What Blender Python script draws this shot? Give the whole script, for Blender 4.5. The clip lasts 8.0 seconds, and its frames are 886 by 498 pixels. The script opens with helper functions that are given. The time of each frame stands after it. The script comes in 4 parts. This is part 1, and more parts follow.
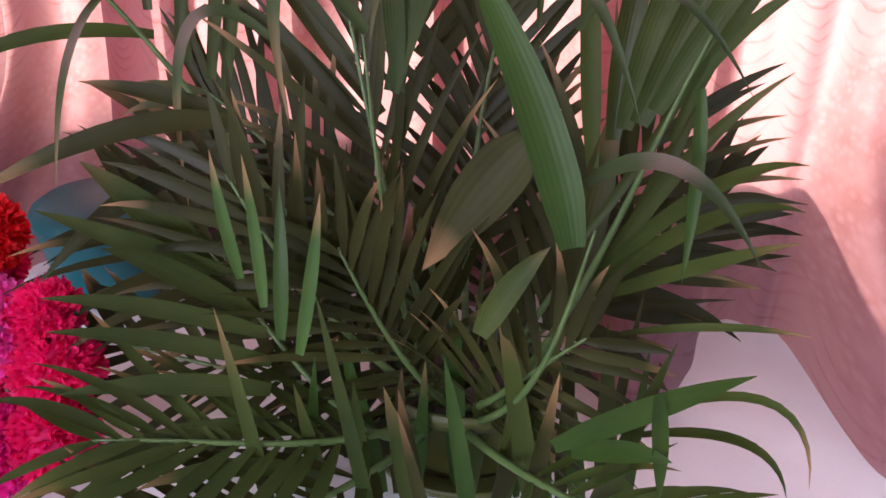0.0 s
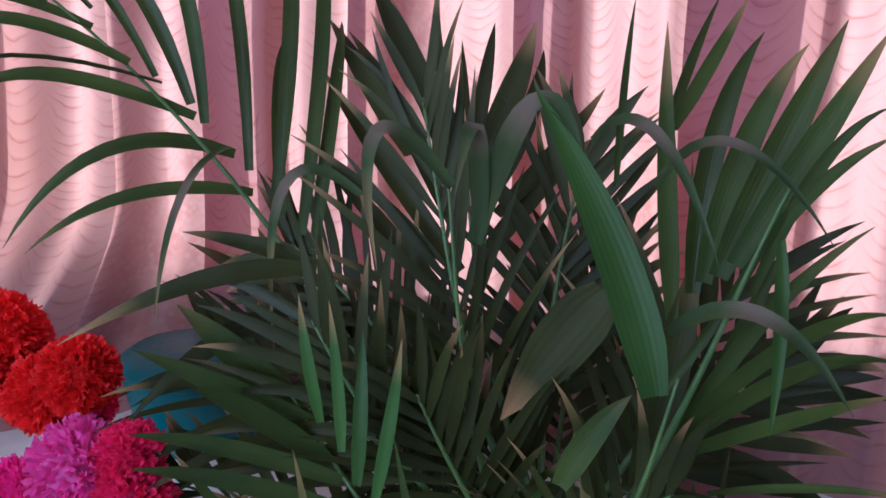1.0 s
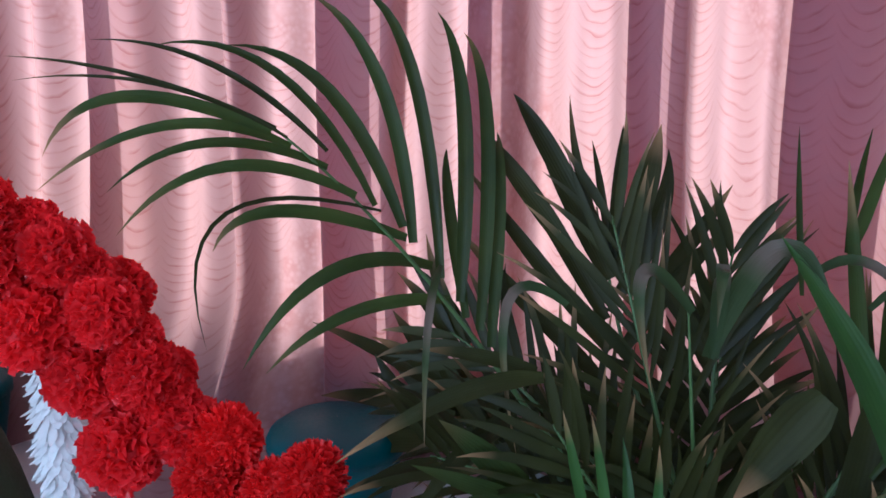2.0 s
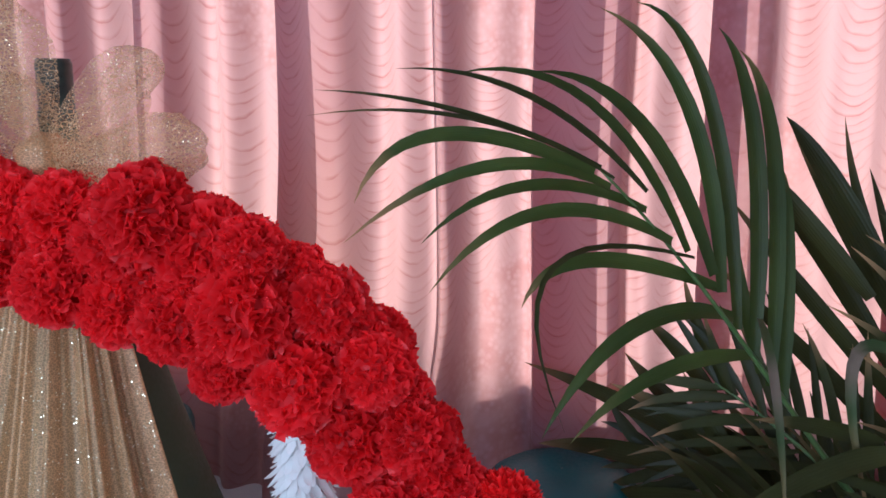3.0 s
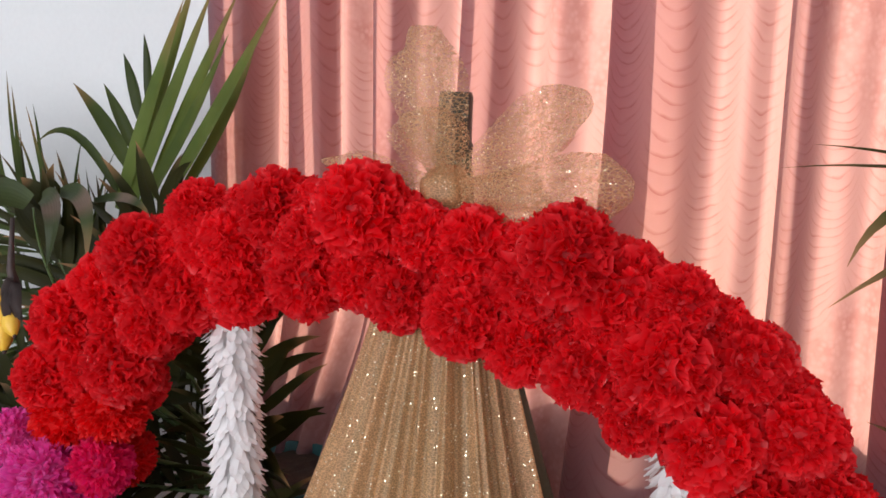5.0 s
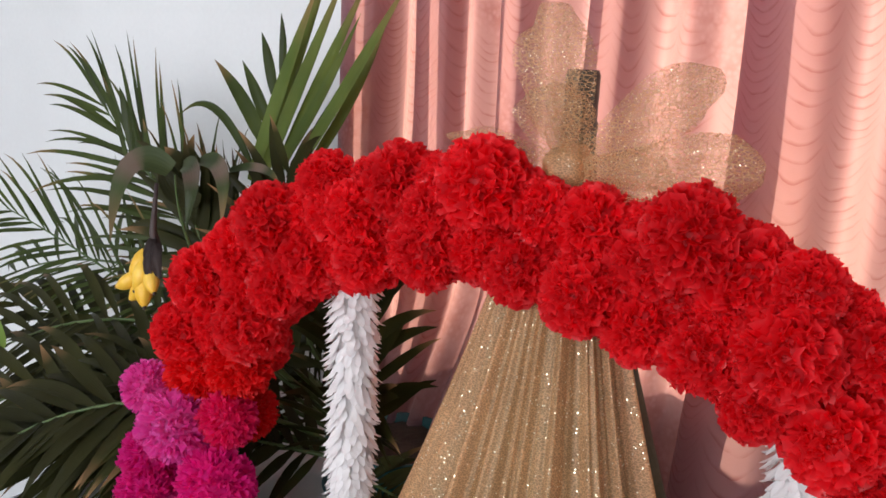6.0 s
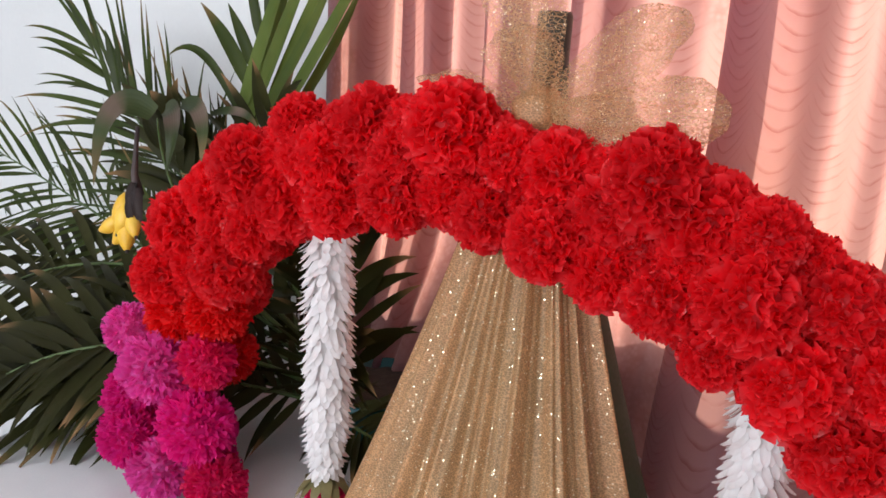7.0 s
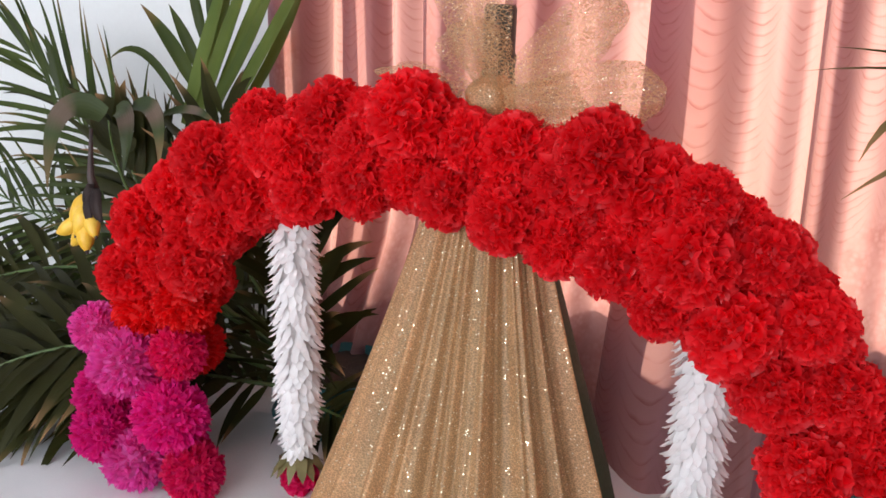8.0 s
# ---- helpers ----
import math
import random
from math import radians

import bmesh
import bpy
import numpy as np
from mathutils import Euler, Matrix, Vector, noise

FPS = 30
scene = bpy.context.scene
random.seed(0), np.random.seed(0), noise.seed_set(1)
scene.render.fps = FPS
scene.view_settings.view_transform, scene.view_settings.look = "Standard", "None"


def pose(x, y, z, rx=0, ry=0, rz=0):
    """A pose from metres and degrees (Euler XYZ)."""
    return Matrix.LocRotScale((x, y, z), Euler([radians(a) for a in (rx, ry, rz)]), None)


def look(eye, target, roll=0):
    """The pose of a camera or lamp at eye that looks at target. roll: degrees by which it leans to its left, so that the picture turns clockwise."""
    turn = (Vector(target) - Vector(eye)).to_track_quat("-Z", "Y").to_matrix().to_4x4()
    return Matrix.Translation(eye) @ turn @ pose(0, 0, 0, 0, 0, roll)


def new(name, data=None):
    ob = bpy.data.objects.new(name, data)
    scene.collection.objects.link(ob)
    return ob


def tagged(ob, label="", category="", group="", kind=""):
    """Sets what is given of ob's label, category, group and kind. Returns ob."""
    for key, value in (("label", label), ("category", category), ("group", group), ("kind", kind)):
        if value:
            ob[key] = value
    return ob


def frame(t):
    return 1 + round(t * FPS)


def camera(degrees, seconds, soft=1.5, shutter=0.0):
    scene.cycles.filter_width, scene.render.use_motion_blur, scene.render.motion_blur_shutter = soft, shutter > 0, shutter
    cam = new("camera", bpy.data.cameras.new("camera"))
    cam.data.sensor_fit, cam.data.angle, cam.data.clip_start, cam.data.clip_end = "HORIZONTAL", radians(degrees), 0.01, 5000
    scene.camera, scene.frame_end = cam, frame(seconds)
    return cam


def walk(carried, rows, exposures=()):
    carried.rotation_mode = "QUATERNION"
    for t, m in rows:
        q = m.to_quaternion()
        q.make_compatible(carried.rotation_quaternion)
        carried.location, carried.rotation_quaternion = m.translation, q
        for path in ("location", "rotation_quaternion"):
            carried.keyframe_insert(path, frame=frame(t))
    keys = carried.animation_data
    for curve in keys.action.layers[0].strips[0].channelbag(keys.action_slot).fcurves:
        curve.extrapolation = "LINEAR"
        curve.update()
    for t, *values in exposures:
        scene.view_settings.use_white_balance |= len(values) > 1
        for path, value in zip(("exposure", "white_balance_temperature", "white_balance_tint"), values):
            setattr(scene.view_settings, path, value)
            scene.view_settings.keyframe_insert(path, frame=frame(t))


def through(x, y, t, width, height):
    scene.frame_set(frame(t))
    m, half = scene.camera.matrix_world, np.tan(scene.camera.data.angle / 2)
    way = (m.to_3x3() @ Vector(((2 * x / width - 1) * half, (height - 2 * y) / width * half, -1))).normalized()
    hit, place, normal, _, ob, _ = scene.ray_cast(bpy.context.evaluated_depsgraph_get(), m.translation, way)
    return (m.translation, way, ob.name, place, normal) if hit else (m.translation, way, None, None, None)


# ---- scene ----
cam = camera(56.3, 8.0, soft=1.6)
PATH = [
    (0, (0.539, 0.447, 1.197), (0.204, 2.263, 0.43), 2.3),
    (0.5, (0.54, 0.438, 1.175), (0.073, 2.318, 0.677), 4.4),
    (1, (0.536, 0.426, 1.182), (-0.004, 2.314, 0.804), 2.0),
    (1.2, (0.537, 0.423, 1.184), (-0.036, 2.312, 0.861), 1.8),
    (2.3, (0.13, 0.239, 1.356), (-0.18, 2.176, 0.968), 0.3),
    (2.5, (0.078, 0.267, 1.362), (-0.266, 2.2, 0.985), 0.6),
    (3, (-0.045, 0.329, 1.344), (-0.498, 2.24, 0.967), 0.1),
    (3.5, (-0.144, 0.356, 1.36), (-0.686, 2.244, 0.982), 0.2),
    (4, (-0.226, 0.347, 1.369), (-0.84, 2.212, 0.989), 0.5),
    (4.5, (-0.294, 0.319, 1.371), (-0.983, 2.158, 0.989), 1.0),
    (5, (-0.32, 0.274, 1.374), (-1.105, 2.077, 1.008), 1.7),
    (5.2, (-0.325, 0.257, 1.372), (-1.155, 2.04, 1.012), 2.0),
    (6.3, (-0.31, 0.259, 1.358), (-1.372, 1.897, 0.928), 3.4),
    (6.5, (-0.299, 0.274, 1.359), (-1.366, 1.904, 0.905), 3.7),
    (7, (-0.276, 0.288, 1.355), (-1.307, 1.922, 0.836), 3.2),
    (7.5, (-0.259, 0.277, 1.365), (-1.208, 1.958, 0.84), 2.4),
    (8, (-0.278, 0.203, 1.356), (-1.153, 1.922, 0.827), 1.5),
]

EXPOSURES = [(0.0, 0.52, 6200, 33), (0.5, 0.22, 5300, 20), (1.0, -0.04, 4950, 10), (2.5, -0.32, 4800, 7), (3.5, -0.18, 5900, 12), (5.0, -0.22, 6850, 18), (6.5, -0.14, 6800, 17), (8.0, -0.02, 6750, 17)]
walk(cam, [(t, look(e, g, r)) for t, e, g, r in PATH], EXPOSURES)

# ---------------------------------------------------------------- light
WINDOW_POWER, ROOM_POWER = 25.0, 122.0
world = bpy.data.worlds.new("sky")
scene.world = world
world.use_nodes = True
wn = world.node_tree
sky = wn.nodes.new("ShaderNodeTexSky")
sky.sky_type = "NISHITA"
sky.sun_disc = False
sky.sun_elevation, sky.sun_rotation = radians(15), radians(26)
wn.links.new(sky.outputs[0], wn.nodes["Background"].inputs[0])
wn.nodes["Background"].inputs[1].default_value = 0.1


def window_light(name, x, y, z, w, h, rx, rz, power, colour):
    la = bpy.data.lights.new(name, "AREA")
    la.shape, la.size, la.size_y, la.energy, la.color = "RECTANGLE", w, h, power, colour
    ob = new(name, la)
    ob.matrix_world = pose(x, y, z, rx, 0, rz)
    return ob


window_light("daylight_behind_curtain", 0.21, 1.86, 1.56, 3.0, 1.46, -90, 0, WINDOW_POWER, (1.0, 0.90, 0.81))
window_light("daylight_room_window", -1.1, -2.3, 1.6, 3.4, 1.5, 90, 0, ROOM_POWER, (0.86, 0.94, 1.0))

sun_lamp = bpy.data.lights.new("sun", "SUN")
sun_lamp.energy, sun_lamp.angle, sun_lamp.color = 5.0, radians(1.5), (1.0, 0.90, 0.80)
sun = new("sun", sun_lamp)
sun.matrix_world = look((0, 0, 5), (-0.42, -0.86, 5 - 0.25))

# ---------------------------------------------------------------- materials


class Nodes:
    """Short hand for one material's node tree."""

    def __init__(self, name):
        self.m = bpy.data.materials.new(name)
        self.m.use_nodes = True
        self.t = self.m.node_tree
        self.b = self.t.nodes["Principled BSDF"]
        self.out = self.t.nodes["Material Output"]

    def add(self, kind, **values):
        n = self.t.nodes.new("ShaderNode" + kind)
        for k, v in values.items():
            setattr(n, k, v)
        return n

    def link(self, a, b):
        self.t.links.new(a, b)

    def math(self, op, a, b=None, c=None):
        n = self.add("Math", operation=op)
        for i, v in enumerate((a, b, c)):
            if v is None:
                continue
            if isinstance(v, (int, float)):
                n.inputs[i].default_value = v
            else:
                self.link(v, n.inputs[i])
        return n.outputs[0]

    def mix(self, fac, a, b):
        n = self.add("Mix", data_type="RGBA")
        for i, v in ((0, fac), (6, a), (7, b)):
            if isinstance(v, (int, float)):
                n.inputs[i].default_value = v
            elif isinstance(v, tuple):
                n.inputs[i].default_value = (*v, 1)
            else:
                self.link(v, n.inputs[i])
        return n.outputs[2]

    def noise(self, scale, detail=3.0, where=None, rough=0.5):
        n = self.add("TexNoise")
        n.inputs["Scale"].default_value, n.inputs["Detail"].default_value, n.inputs["Roughness"].default_value = scale, detail, rough
        if where is not None:
            self.link(where, n.inputs["Vector"])
        return n.outputs[0]

    def ramp(self, v, a, b, lo=0.0, hi=1.0):
        n = self.add("MapRange", clamp=True)
        self.link(v, n.inputs[0])
        for i, x in ((1, a), (2, b), (3, lo), (4, hi)):
            n.inputs[i].default_value = x
        return n.outputs[0]

    def bump(self, height, strength, distance):
        n = self.add("Bump")
        n.inputs["Strength"].default_value, n.inputs["Distance"].default_value = strength, distance
        self.link(height, n.inputs["Height"])
        self.link(n.outputs[0], self.b.inputs["Normal"])
        return n.outputs[0]

    def object_place(self):
        return self.add("TexCoord").outputs["Object"]

    def random(self):
        return self.add("ObjectInfo").outputs["Random"]

    def translucent(self, colour, share):
        """Lets part of the light through: a thin sheet."""
        tr = self.add("BsdfTranslucent")
        if isinstance(colour, tuple):
            tr.inputs[0].default_value = (*colour, 1)
        else:
            self.link(colour, tr.inputs[0])
        mx = self.add("MixShader")
        if isinstance(share, (int, float)):
            mx.inputs[0].default_value = share
        else:
            self.link(share, mx.inputs[0])
        self.link(self.b.outputs[0], mx.inputs[1])
        self.link(tr.outputs[0], mx.inputs[2])
        self.link(mx.outputs[0], self.out.inputs[0])
        return mx


def surface(name, a, b, rough=0.5, scale=12.0, bump=0.15, fine=180.0, depth=0.001, metal=0.0, spread=0.0):
    """A plain surface that varies at two scales between two colours."""
    n = Nodes(name)
    p = n.object_place()
    big, small = n.noise(scale, 4, p), n.noise(fine, 3, p)
    f = n.math("ADD", n.math("MULTIPLY", big, 0.7), n.math("MULTIPLY", small, 0.3))
    c = n.mix(n.ramp(f, 0.35, 0.65), a, b)
    if spread:
        h = n.add("HueSaturation")
        n.link(c, h.inputs["Color"])
        n.link(n.ramp(n.random(), 0, 1, 1 - spread, 1 + spread), h.inputs["Value"])
        c = h.outputs[0]
    n.link(c, n.b.inputs["Base Color"])
    n.link(n.ramp(small, 0.3, 0.7, rough - 0.08, rough + 0.08), n.b.inputs["Roughness"])
    n.b.inputs["Metallic"].default_value = metal
    n.bump(small, bump, depth)
    return n


def leaf_material(name, a, b, through, share, rough=0.38, brown_band=False):
    n = Nodes(name)
    uv = n.add("TexCoord").outputs["UV"]
    sep = n.add("SeparateXYZ")
    n.link(uv, sep.inputs[0])
    veins = n.math("SINE", n.math("MULTIPLY", sep.outputs[0], 44.0))
    blot = n.noise(9, 4, n.object_place())
    base = n.mix(n.ramp(blot, 0.35, 0.68), a, b)
    base = n.mix(n.ramp(veins, -1, 1, 0.0, 0.25), base, b)
    dry = n.math("MULTIPLY", n.ramp(sep.outputs[1], 0.7, 0.95), n.ramp(n.random(), 0.45, 0.8))
    base = n.mix(dry, base, (0.24, 0.13, 0.06))
    # brown band across the middle of the blade's length
    if brown_band:
        band = n.math("MULTIPLY", n.ramp(sep.outputs[1], 0.28, 0.42), n.ramp(sep.outputs[1], 0.52, 0.68, 1, 0))
        base = n.mix(band, base, (0.13, 0.092, 0.07))
    h = n.add("HueSaturation")
    n.link(base, h.inputs["Color"])
    n.link(n.ramp(n.random(), 0, 1, 0.72, 1.3), h.inputs["Value"])
    n.link(h.outputs[0], n.b.inputs["Base Color"])
    n.link(n.ramp(n.random(), 0, 1, rough - 0.06, rough + 0.2), n.b.inputs["Roughness"])
    n.b.inputs["Specular IOR Level"].default_value = 0.17
    n.bump(veins, 0.12, 0.0008)
    n.translucent(through, share)
    return n.m


LEAF = leaf_material("palm_leaf", (0.020, 0.034, 0.008), (0.048, 0.066, 0.014), (0.09, 0.13, 0.012), 0.2)
# darker palm_leaf copy: shade of rear, inner and low leaves is in its colour
LEAF_SHADED = leaf_material("palm_leaf_shaded", (0.017, 0.017, 0.004), (0.034, 0.035, 0.008), (0.05, 0.065, 0.01), 0.15)
LEAF_YOUNG = leaf_material("palm_leaf_young", (0.022, 0.055, 0.010), (0.042, 0.088, 0.018), (0.10, 0.2, 0.02), 0.25)
LEAF_OLIVE = leaf_material("palm_leaf_olive", (0.06, 0.095, 0.02), (0.11, 0.15, 0.035), (0.16, 0.22, 0.03), 0.25)
LEAF_BENT = leaf_material("palm_leaf_bent", (0.022, 0.036, 0.012), (0.05, 0.068, 0.024), (0.06, 0.10, 0.012), 0.16, 0.4, True)
LIME = leaf_material("lime_leaf", (0.16, 0.26, 0.05), (0.24, 0.36, 0.09), (0.3, 0.45, 0.06), 0.3)
STEM = surface("palm_stem", (0.045, 0.09, 0.02), (0.08, 0.13, 0.035), 0.45, 20, 0.2).m
SOIL = surface("potting_soil", (0.02, 0.014, 0.01), (0.05, 0.035, 0.025), 0.9, 60, 0.8, 300, 0.004).m
OLIVE = surface("olive_plastic", (0.06, 0.07, 0.015), (0.09, 0.10, 0.025), 0.4, 8, 0.08).m
TEAL = surface("teal_plastic", (0.0, 0.08, 0.095), (0.0, 0.105, 0.12), 0.45, 8, 0.08).m
WHITE_WALL = surface("white_wall_paint", (0.74, 0.76, 0.77), (0.80, 0.82, 0.83), 0.6, 3, 0.25, 90, 0.001).m
CLOTH = surface("white_table_cloth", (0.72, 0.74, 0.76), (0.82, 0.83, 0.84), 0.75, 6, 0.4, 400, 0.0006).m
WOOD = surface("brown_wood", (0.12, 0.06, 0.03), (0.2, 0.11, 0.05), 0.45, 14, 0.2).m
FLOOR = surface("grey_floor_tile", (0.35, 0.34, 0.32), (0.45, 0.44, 0.42), 0.3, 5, 0.1).m
CEILING = surface("white_ceiling_paint", (0.76, 0.76, 0.76), (0.82, 0.82, 0.82), 0.7, 4, 0.2).m
GREEN_GLASS = surface("dark_green_paper", (0.02, 0.045, 0.02), (0.03, 0.06, 0.026), 0.7, 10, 0.2).m
CAP = surface("black_green_foil", (0.012, 0.016, 0.012), (0.03, 0.04, 0.028), 0.35, 30, 0.3).m
YELLOW = surface("yellow_petal", (0.75, 0.42, 0.02), (0.85, 0.55, 0.08), 0.45, 30, 0.2).m
CALYX = surface("dark_brown_calyx", (0.03, 0.018, 0.02), (0.06, 0.035, 0.03), 0.6, 30, 0.3).m
DRIED = surface("olive_dry_leaf", (0.12, 0.10, 0.04), (0.2, 0.17, 0.07), 0.6, 30, 0.3).m
WIRE = surface("green_wire", (0.03, 0.08, 0.03), (0.05, 0.1, 0.04), 0.5, 30, 0.1).m


def petal_material(name, a, b, through, share=0.3, rough=0.42, spec=0.22):
    n = Nodes(name)
    uv = n.add("TexCoord").outputs["UV"]
    sep = n.add("SeparateXYZ")
    n.link(uv, sep.inputs[0])
    isl = n.add("NewGeometry").outputs["Random Per Island"]
    c = n.mix(isl, a, b)
    # paler towards the tip: the petals' shine, put into the colour
    c = n.mix(n.ramp(sep.outputs[1], 0.75, 1.0, 0.0, 0.11), c, tuple(min(1, 0.6 * x + 0.34) for x in b))
    h = n.add("HueSaturation")
    n.link(c, h.inputs["Color"])
    n.link(n.ramp(n.random(), 0, 1, 0.85, 1.15), h.inputs["Value"])
    n.link(h.outputs[0], n.b.inputs["Base Color"])
    n.link(n.ramp(isl, 0, 1, rough - 0.12, rough + 0.2), n.b.inputs["Roughness"])
    n.b.inputs["Specular IOR Level"].default_value = spec
    n.bump(n.noise(260, 3, n.object_place()), 0.3, 0.001)
    n.translucent(through, share)
    return n.m


RED = petal_material("red_plastic_petal", (0.82, 0.008, 0.016), (0.94, 0.03, 0.045), (0.98, 0.03, 0.04), 0.64, 0.36, 0.5)
ORANGE_RED = petal_material("orange_red_petal", (0.76, 0.004, 0.007), (0.84, 0.012, 0.012), (0.9, 0.012, 0.012), 0.45)
HOT_PINK = petal_material("hot_pink_petal", (0.72, 0.006, 0.10), (0.82, 0.02, 0.16), (0.9, 0.02, 0.2), 0.55)
MAGENTA = petal_material("magenta_petal", (0.72, 0.006, 0.22), (0.84, 0.025, 0.32), (0.9, 0.03, 0.36), 0.58)
ORCHID = petal_material("orchid_petal", (0.82, 0.045, 0.40), (0.9, 0.15, 0.54), (0.92, 0.1, 0.5), 0.55)
WHITE_PETAL = petal_material("white_petal", (0.82, 0.82, 0.83), (0.9, 0.9, 0.9), (0.92, 0.88, 0.87), 0.4, 0.5)


def curtain_material():
    """Pink jacquard with rows of scallops, columns of them set off against each other, and bands of small flowers."""
    n = Nodes("pink_jacquard")
    uv = n.add("TexCoord").outputs["UV"]
    sep = n.add("SeparateXYZ")
    n.link(uv, sep.inputs[0])
    u, v = sep.outputs[0], sep.outputs[1]
    wob = n.noise(2.6, 2, uv)
    uu = n.math("ADD", u, n.math("MULTIPLY", wob, 0.10))
    cells = n.math("MULTIPLY", uu, 11.5)
    cu = n.math("SUBTRACT", n.math("FRACT", cells), 0.5)
    white = n.add("TexWhiteNoise", noise_dimensions="1D")
    n.link(n.math("FLOOR", cells), white.inputs["W"])
    pick = white.outputs["Value"]
    sag = n.math("MULTIPLY", n.math("MULTIPLY", cu, cu), n.ramp(pick, 0, 1, 0.09, 0.20))
    drift = n.math("MULTIPLY", n.noise(9.0, 3, uv), 0.055)
    count = n.ramp(n.math("FRACT", n.math("MULTIPLY", pick, 7.3)), 0, 1, 34, 64)
    rows = n.math("FRACT", n.math("MULTIPLY", n.math("ADD", n.math("SUBTRACT", n.math("ADD", v, drift), sag), pick), count))
    fade = n.ramp(n.math("ABSOLUTE", cu), 0.22, 0.5, 1, 0.15)
    line = n.math("MULTIPLY", n.math("MULTIPLY", n.ramp(rows, 0.0, 0.30, 1, 0), n.ramp(rows, 0.0, 0.06, 0, 1)), fade)
    shade = n.math("MULTIPLY", n.ramp(rows, 0.3, 1.0, 0.0, 0.4), fade)
    vor = n.add("TexVoronoi")
    vor.inputs["Scale"].default_value = 95
    n.link(uv, vor.inputs["Vector"])
    lace = n.ramp(vor.outputs["Distance"], 0.1, 0.6)
    band = n.ramp(n.math("SINE", n.math("ADD", n.math("MULTIPLY", u, 7.3), n.math("MULTIPLY", n.math("SINE", n.math("MULTIPLY", v, 9.0)), 0.7))), 0.72, 0.9)
    pattern = n.math("ADD", n.math("MULTIPLY", n.math("MAXIMUM", line, n.math("MULTIPLY", shade, 0.5)), n.math("SUBTRACT", 1.0, band)), n.math("MULTIPLY", lace, n.math("MULTIPLY", band, 0.5)))
    weave = n.noise(700, 2, uv)
    slub = n.noise(26, 4, uv)
    pattern = n.math("ADD", n.math("MULTIPLY", pattern, n.ramp(slub, 0.32, 0.68, 0.12, 1.0)), n.math("MULTIPLY", n.math("SUBTRACT", weave, 0.5), 0.35))
    front = n.mix(pattern, (0.17, 0.098, 0.145), (0.072, 0.034, 0.06))
    back = n.mix(pattern, (0.92, 0.52, 0.445), (0.64, 0.18, 0.14))
    n.link(front, n.b.inputs["Base Color"])
    n.b.inputs["Roughness"].default_value = 0.62
    n.b.inputs["Sheen Weight"].default_value = 0.25
    n.bump(pattern, 0.5, 0.002)
    n.translucent(back, 0.43)
    return n.m


CURTAIN = curtain_material()


def tulle_material(name, cover, tint, net_scale=260, thread_share=0.4, thin=0.04, glitter=460):
    """Gold net with glitter: threads let half of the view through."""
    n = Nodes(name)
    p = n.object_place()
    net = n.add("TexVoronoi", feature="DISTANCE_TO_EDGE")
    net.inputs["Scale"].default_value = net_scale
    longer = n.add("Mapping")
    longer.inputs["Scale"].default_value = (0.62, 0.8, 1.15)
    n.link(p, longer.inputs["Vector"])
    n.link(longer.outputs[0], net.inputs["Vector"])
    thread = n.ramp(net.outputs[0], thin, thin * 3.2, 1, 0)
    # shade of creases, put into the tint as noise; the shape is unaffected
    crease_shade = n.noise(16, 4, p, 0.6)
    fl = n.add("TexVoronoi")
    fl.inputs["Scale"].default_value = glitter
    n.link(p, fl.inputs["Vector"])
    fs = n.add("SeparateColor")
    n.link(fl.outputs["Color"], fs.inputs[0])
    flake = n.math("MULTIPLY", n.math("GREATER_THAN", fs.outputs[0], 0.955), n.math("LESS_THAN", fl.outputs["Distance"], 0.42))
    c = n.mix(n.ramp(crease_shade, 0.3, 0.7), tint, tuple(x * 0.72 for x in tint))
    n.link(n.mix(flake, c, (0.98, 0.9, 0.66)), n.b.inputs["Base Color"])
    n.link(flake, n.b.inputs["Metallic"])
    n.link(n.ramp(flake, 0, 1, 0.5, 0.28), n.b.inputs["Roughness"])
    n.bump(n.math("MULTIPLY", fs.outputs[1], flake), 1.0, 0.004)
    mx = n.translucent(tuple(min(1, x * 1.15) for x in tint), n.ramp(flake, 0, 1, 0.45, 0.0))
    tp = n.add("BsdfTransparent")
    m2 = n.add("MixShader")
    see = n.math("MAXIMUM", flake, n.math("ADD", cover, n.math("MULTIPLY", thread, thread_share)))
    n.link(n.math("MINIMUM", see, 1.0), m2.inputs[0])
    n.link(tp.outputs[0], m2.inputs[1])
    n.link(mx.outputs[0], m2.inputs[2])
    n.link(m2.outputs[0], n.out.inputs[0])
    return n.m


TULLE = tulle_material("gold_tulle", 0.62, (0.76, 0.46, 0.235), 340)
TULLE_BOW = tulle_material("gold_tulle_single", 0.2, (0.66, 0.45, 0.25), 230, 0.62, 0.026, 600)

# ---------------------------------------------------------------- building blocks


def finish(bm, name, mat, smooth=True):
    me = bpy.data.meshes.new(name)
    bm.to_mesh(me)
    bm.free()
    me.materials.append(mat)
    if smooth:
        me.polygons.foreach_set("use_smooth", [True] * len(me.polygons))
    return me


def part(name, bm, mat, parent, label="", smooth=True):
    me = bm if isinstance(bm, bpy.types.Mesh) else finish(bm, name, mat, smooth)
    ob = new(name, me)
    ob.parent = parent
    return tagged(ob, label) if label else ob


def thing(name, label, category, at=(0, 0, 0), group="", kind=""):
    ob = new(name)
    ob.location = at
    ob.empty_display_size = 0.05
    return tagged(ob, label, category, group, kind)


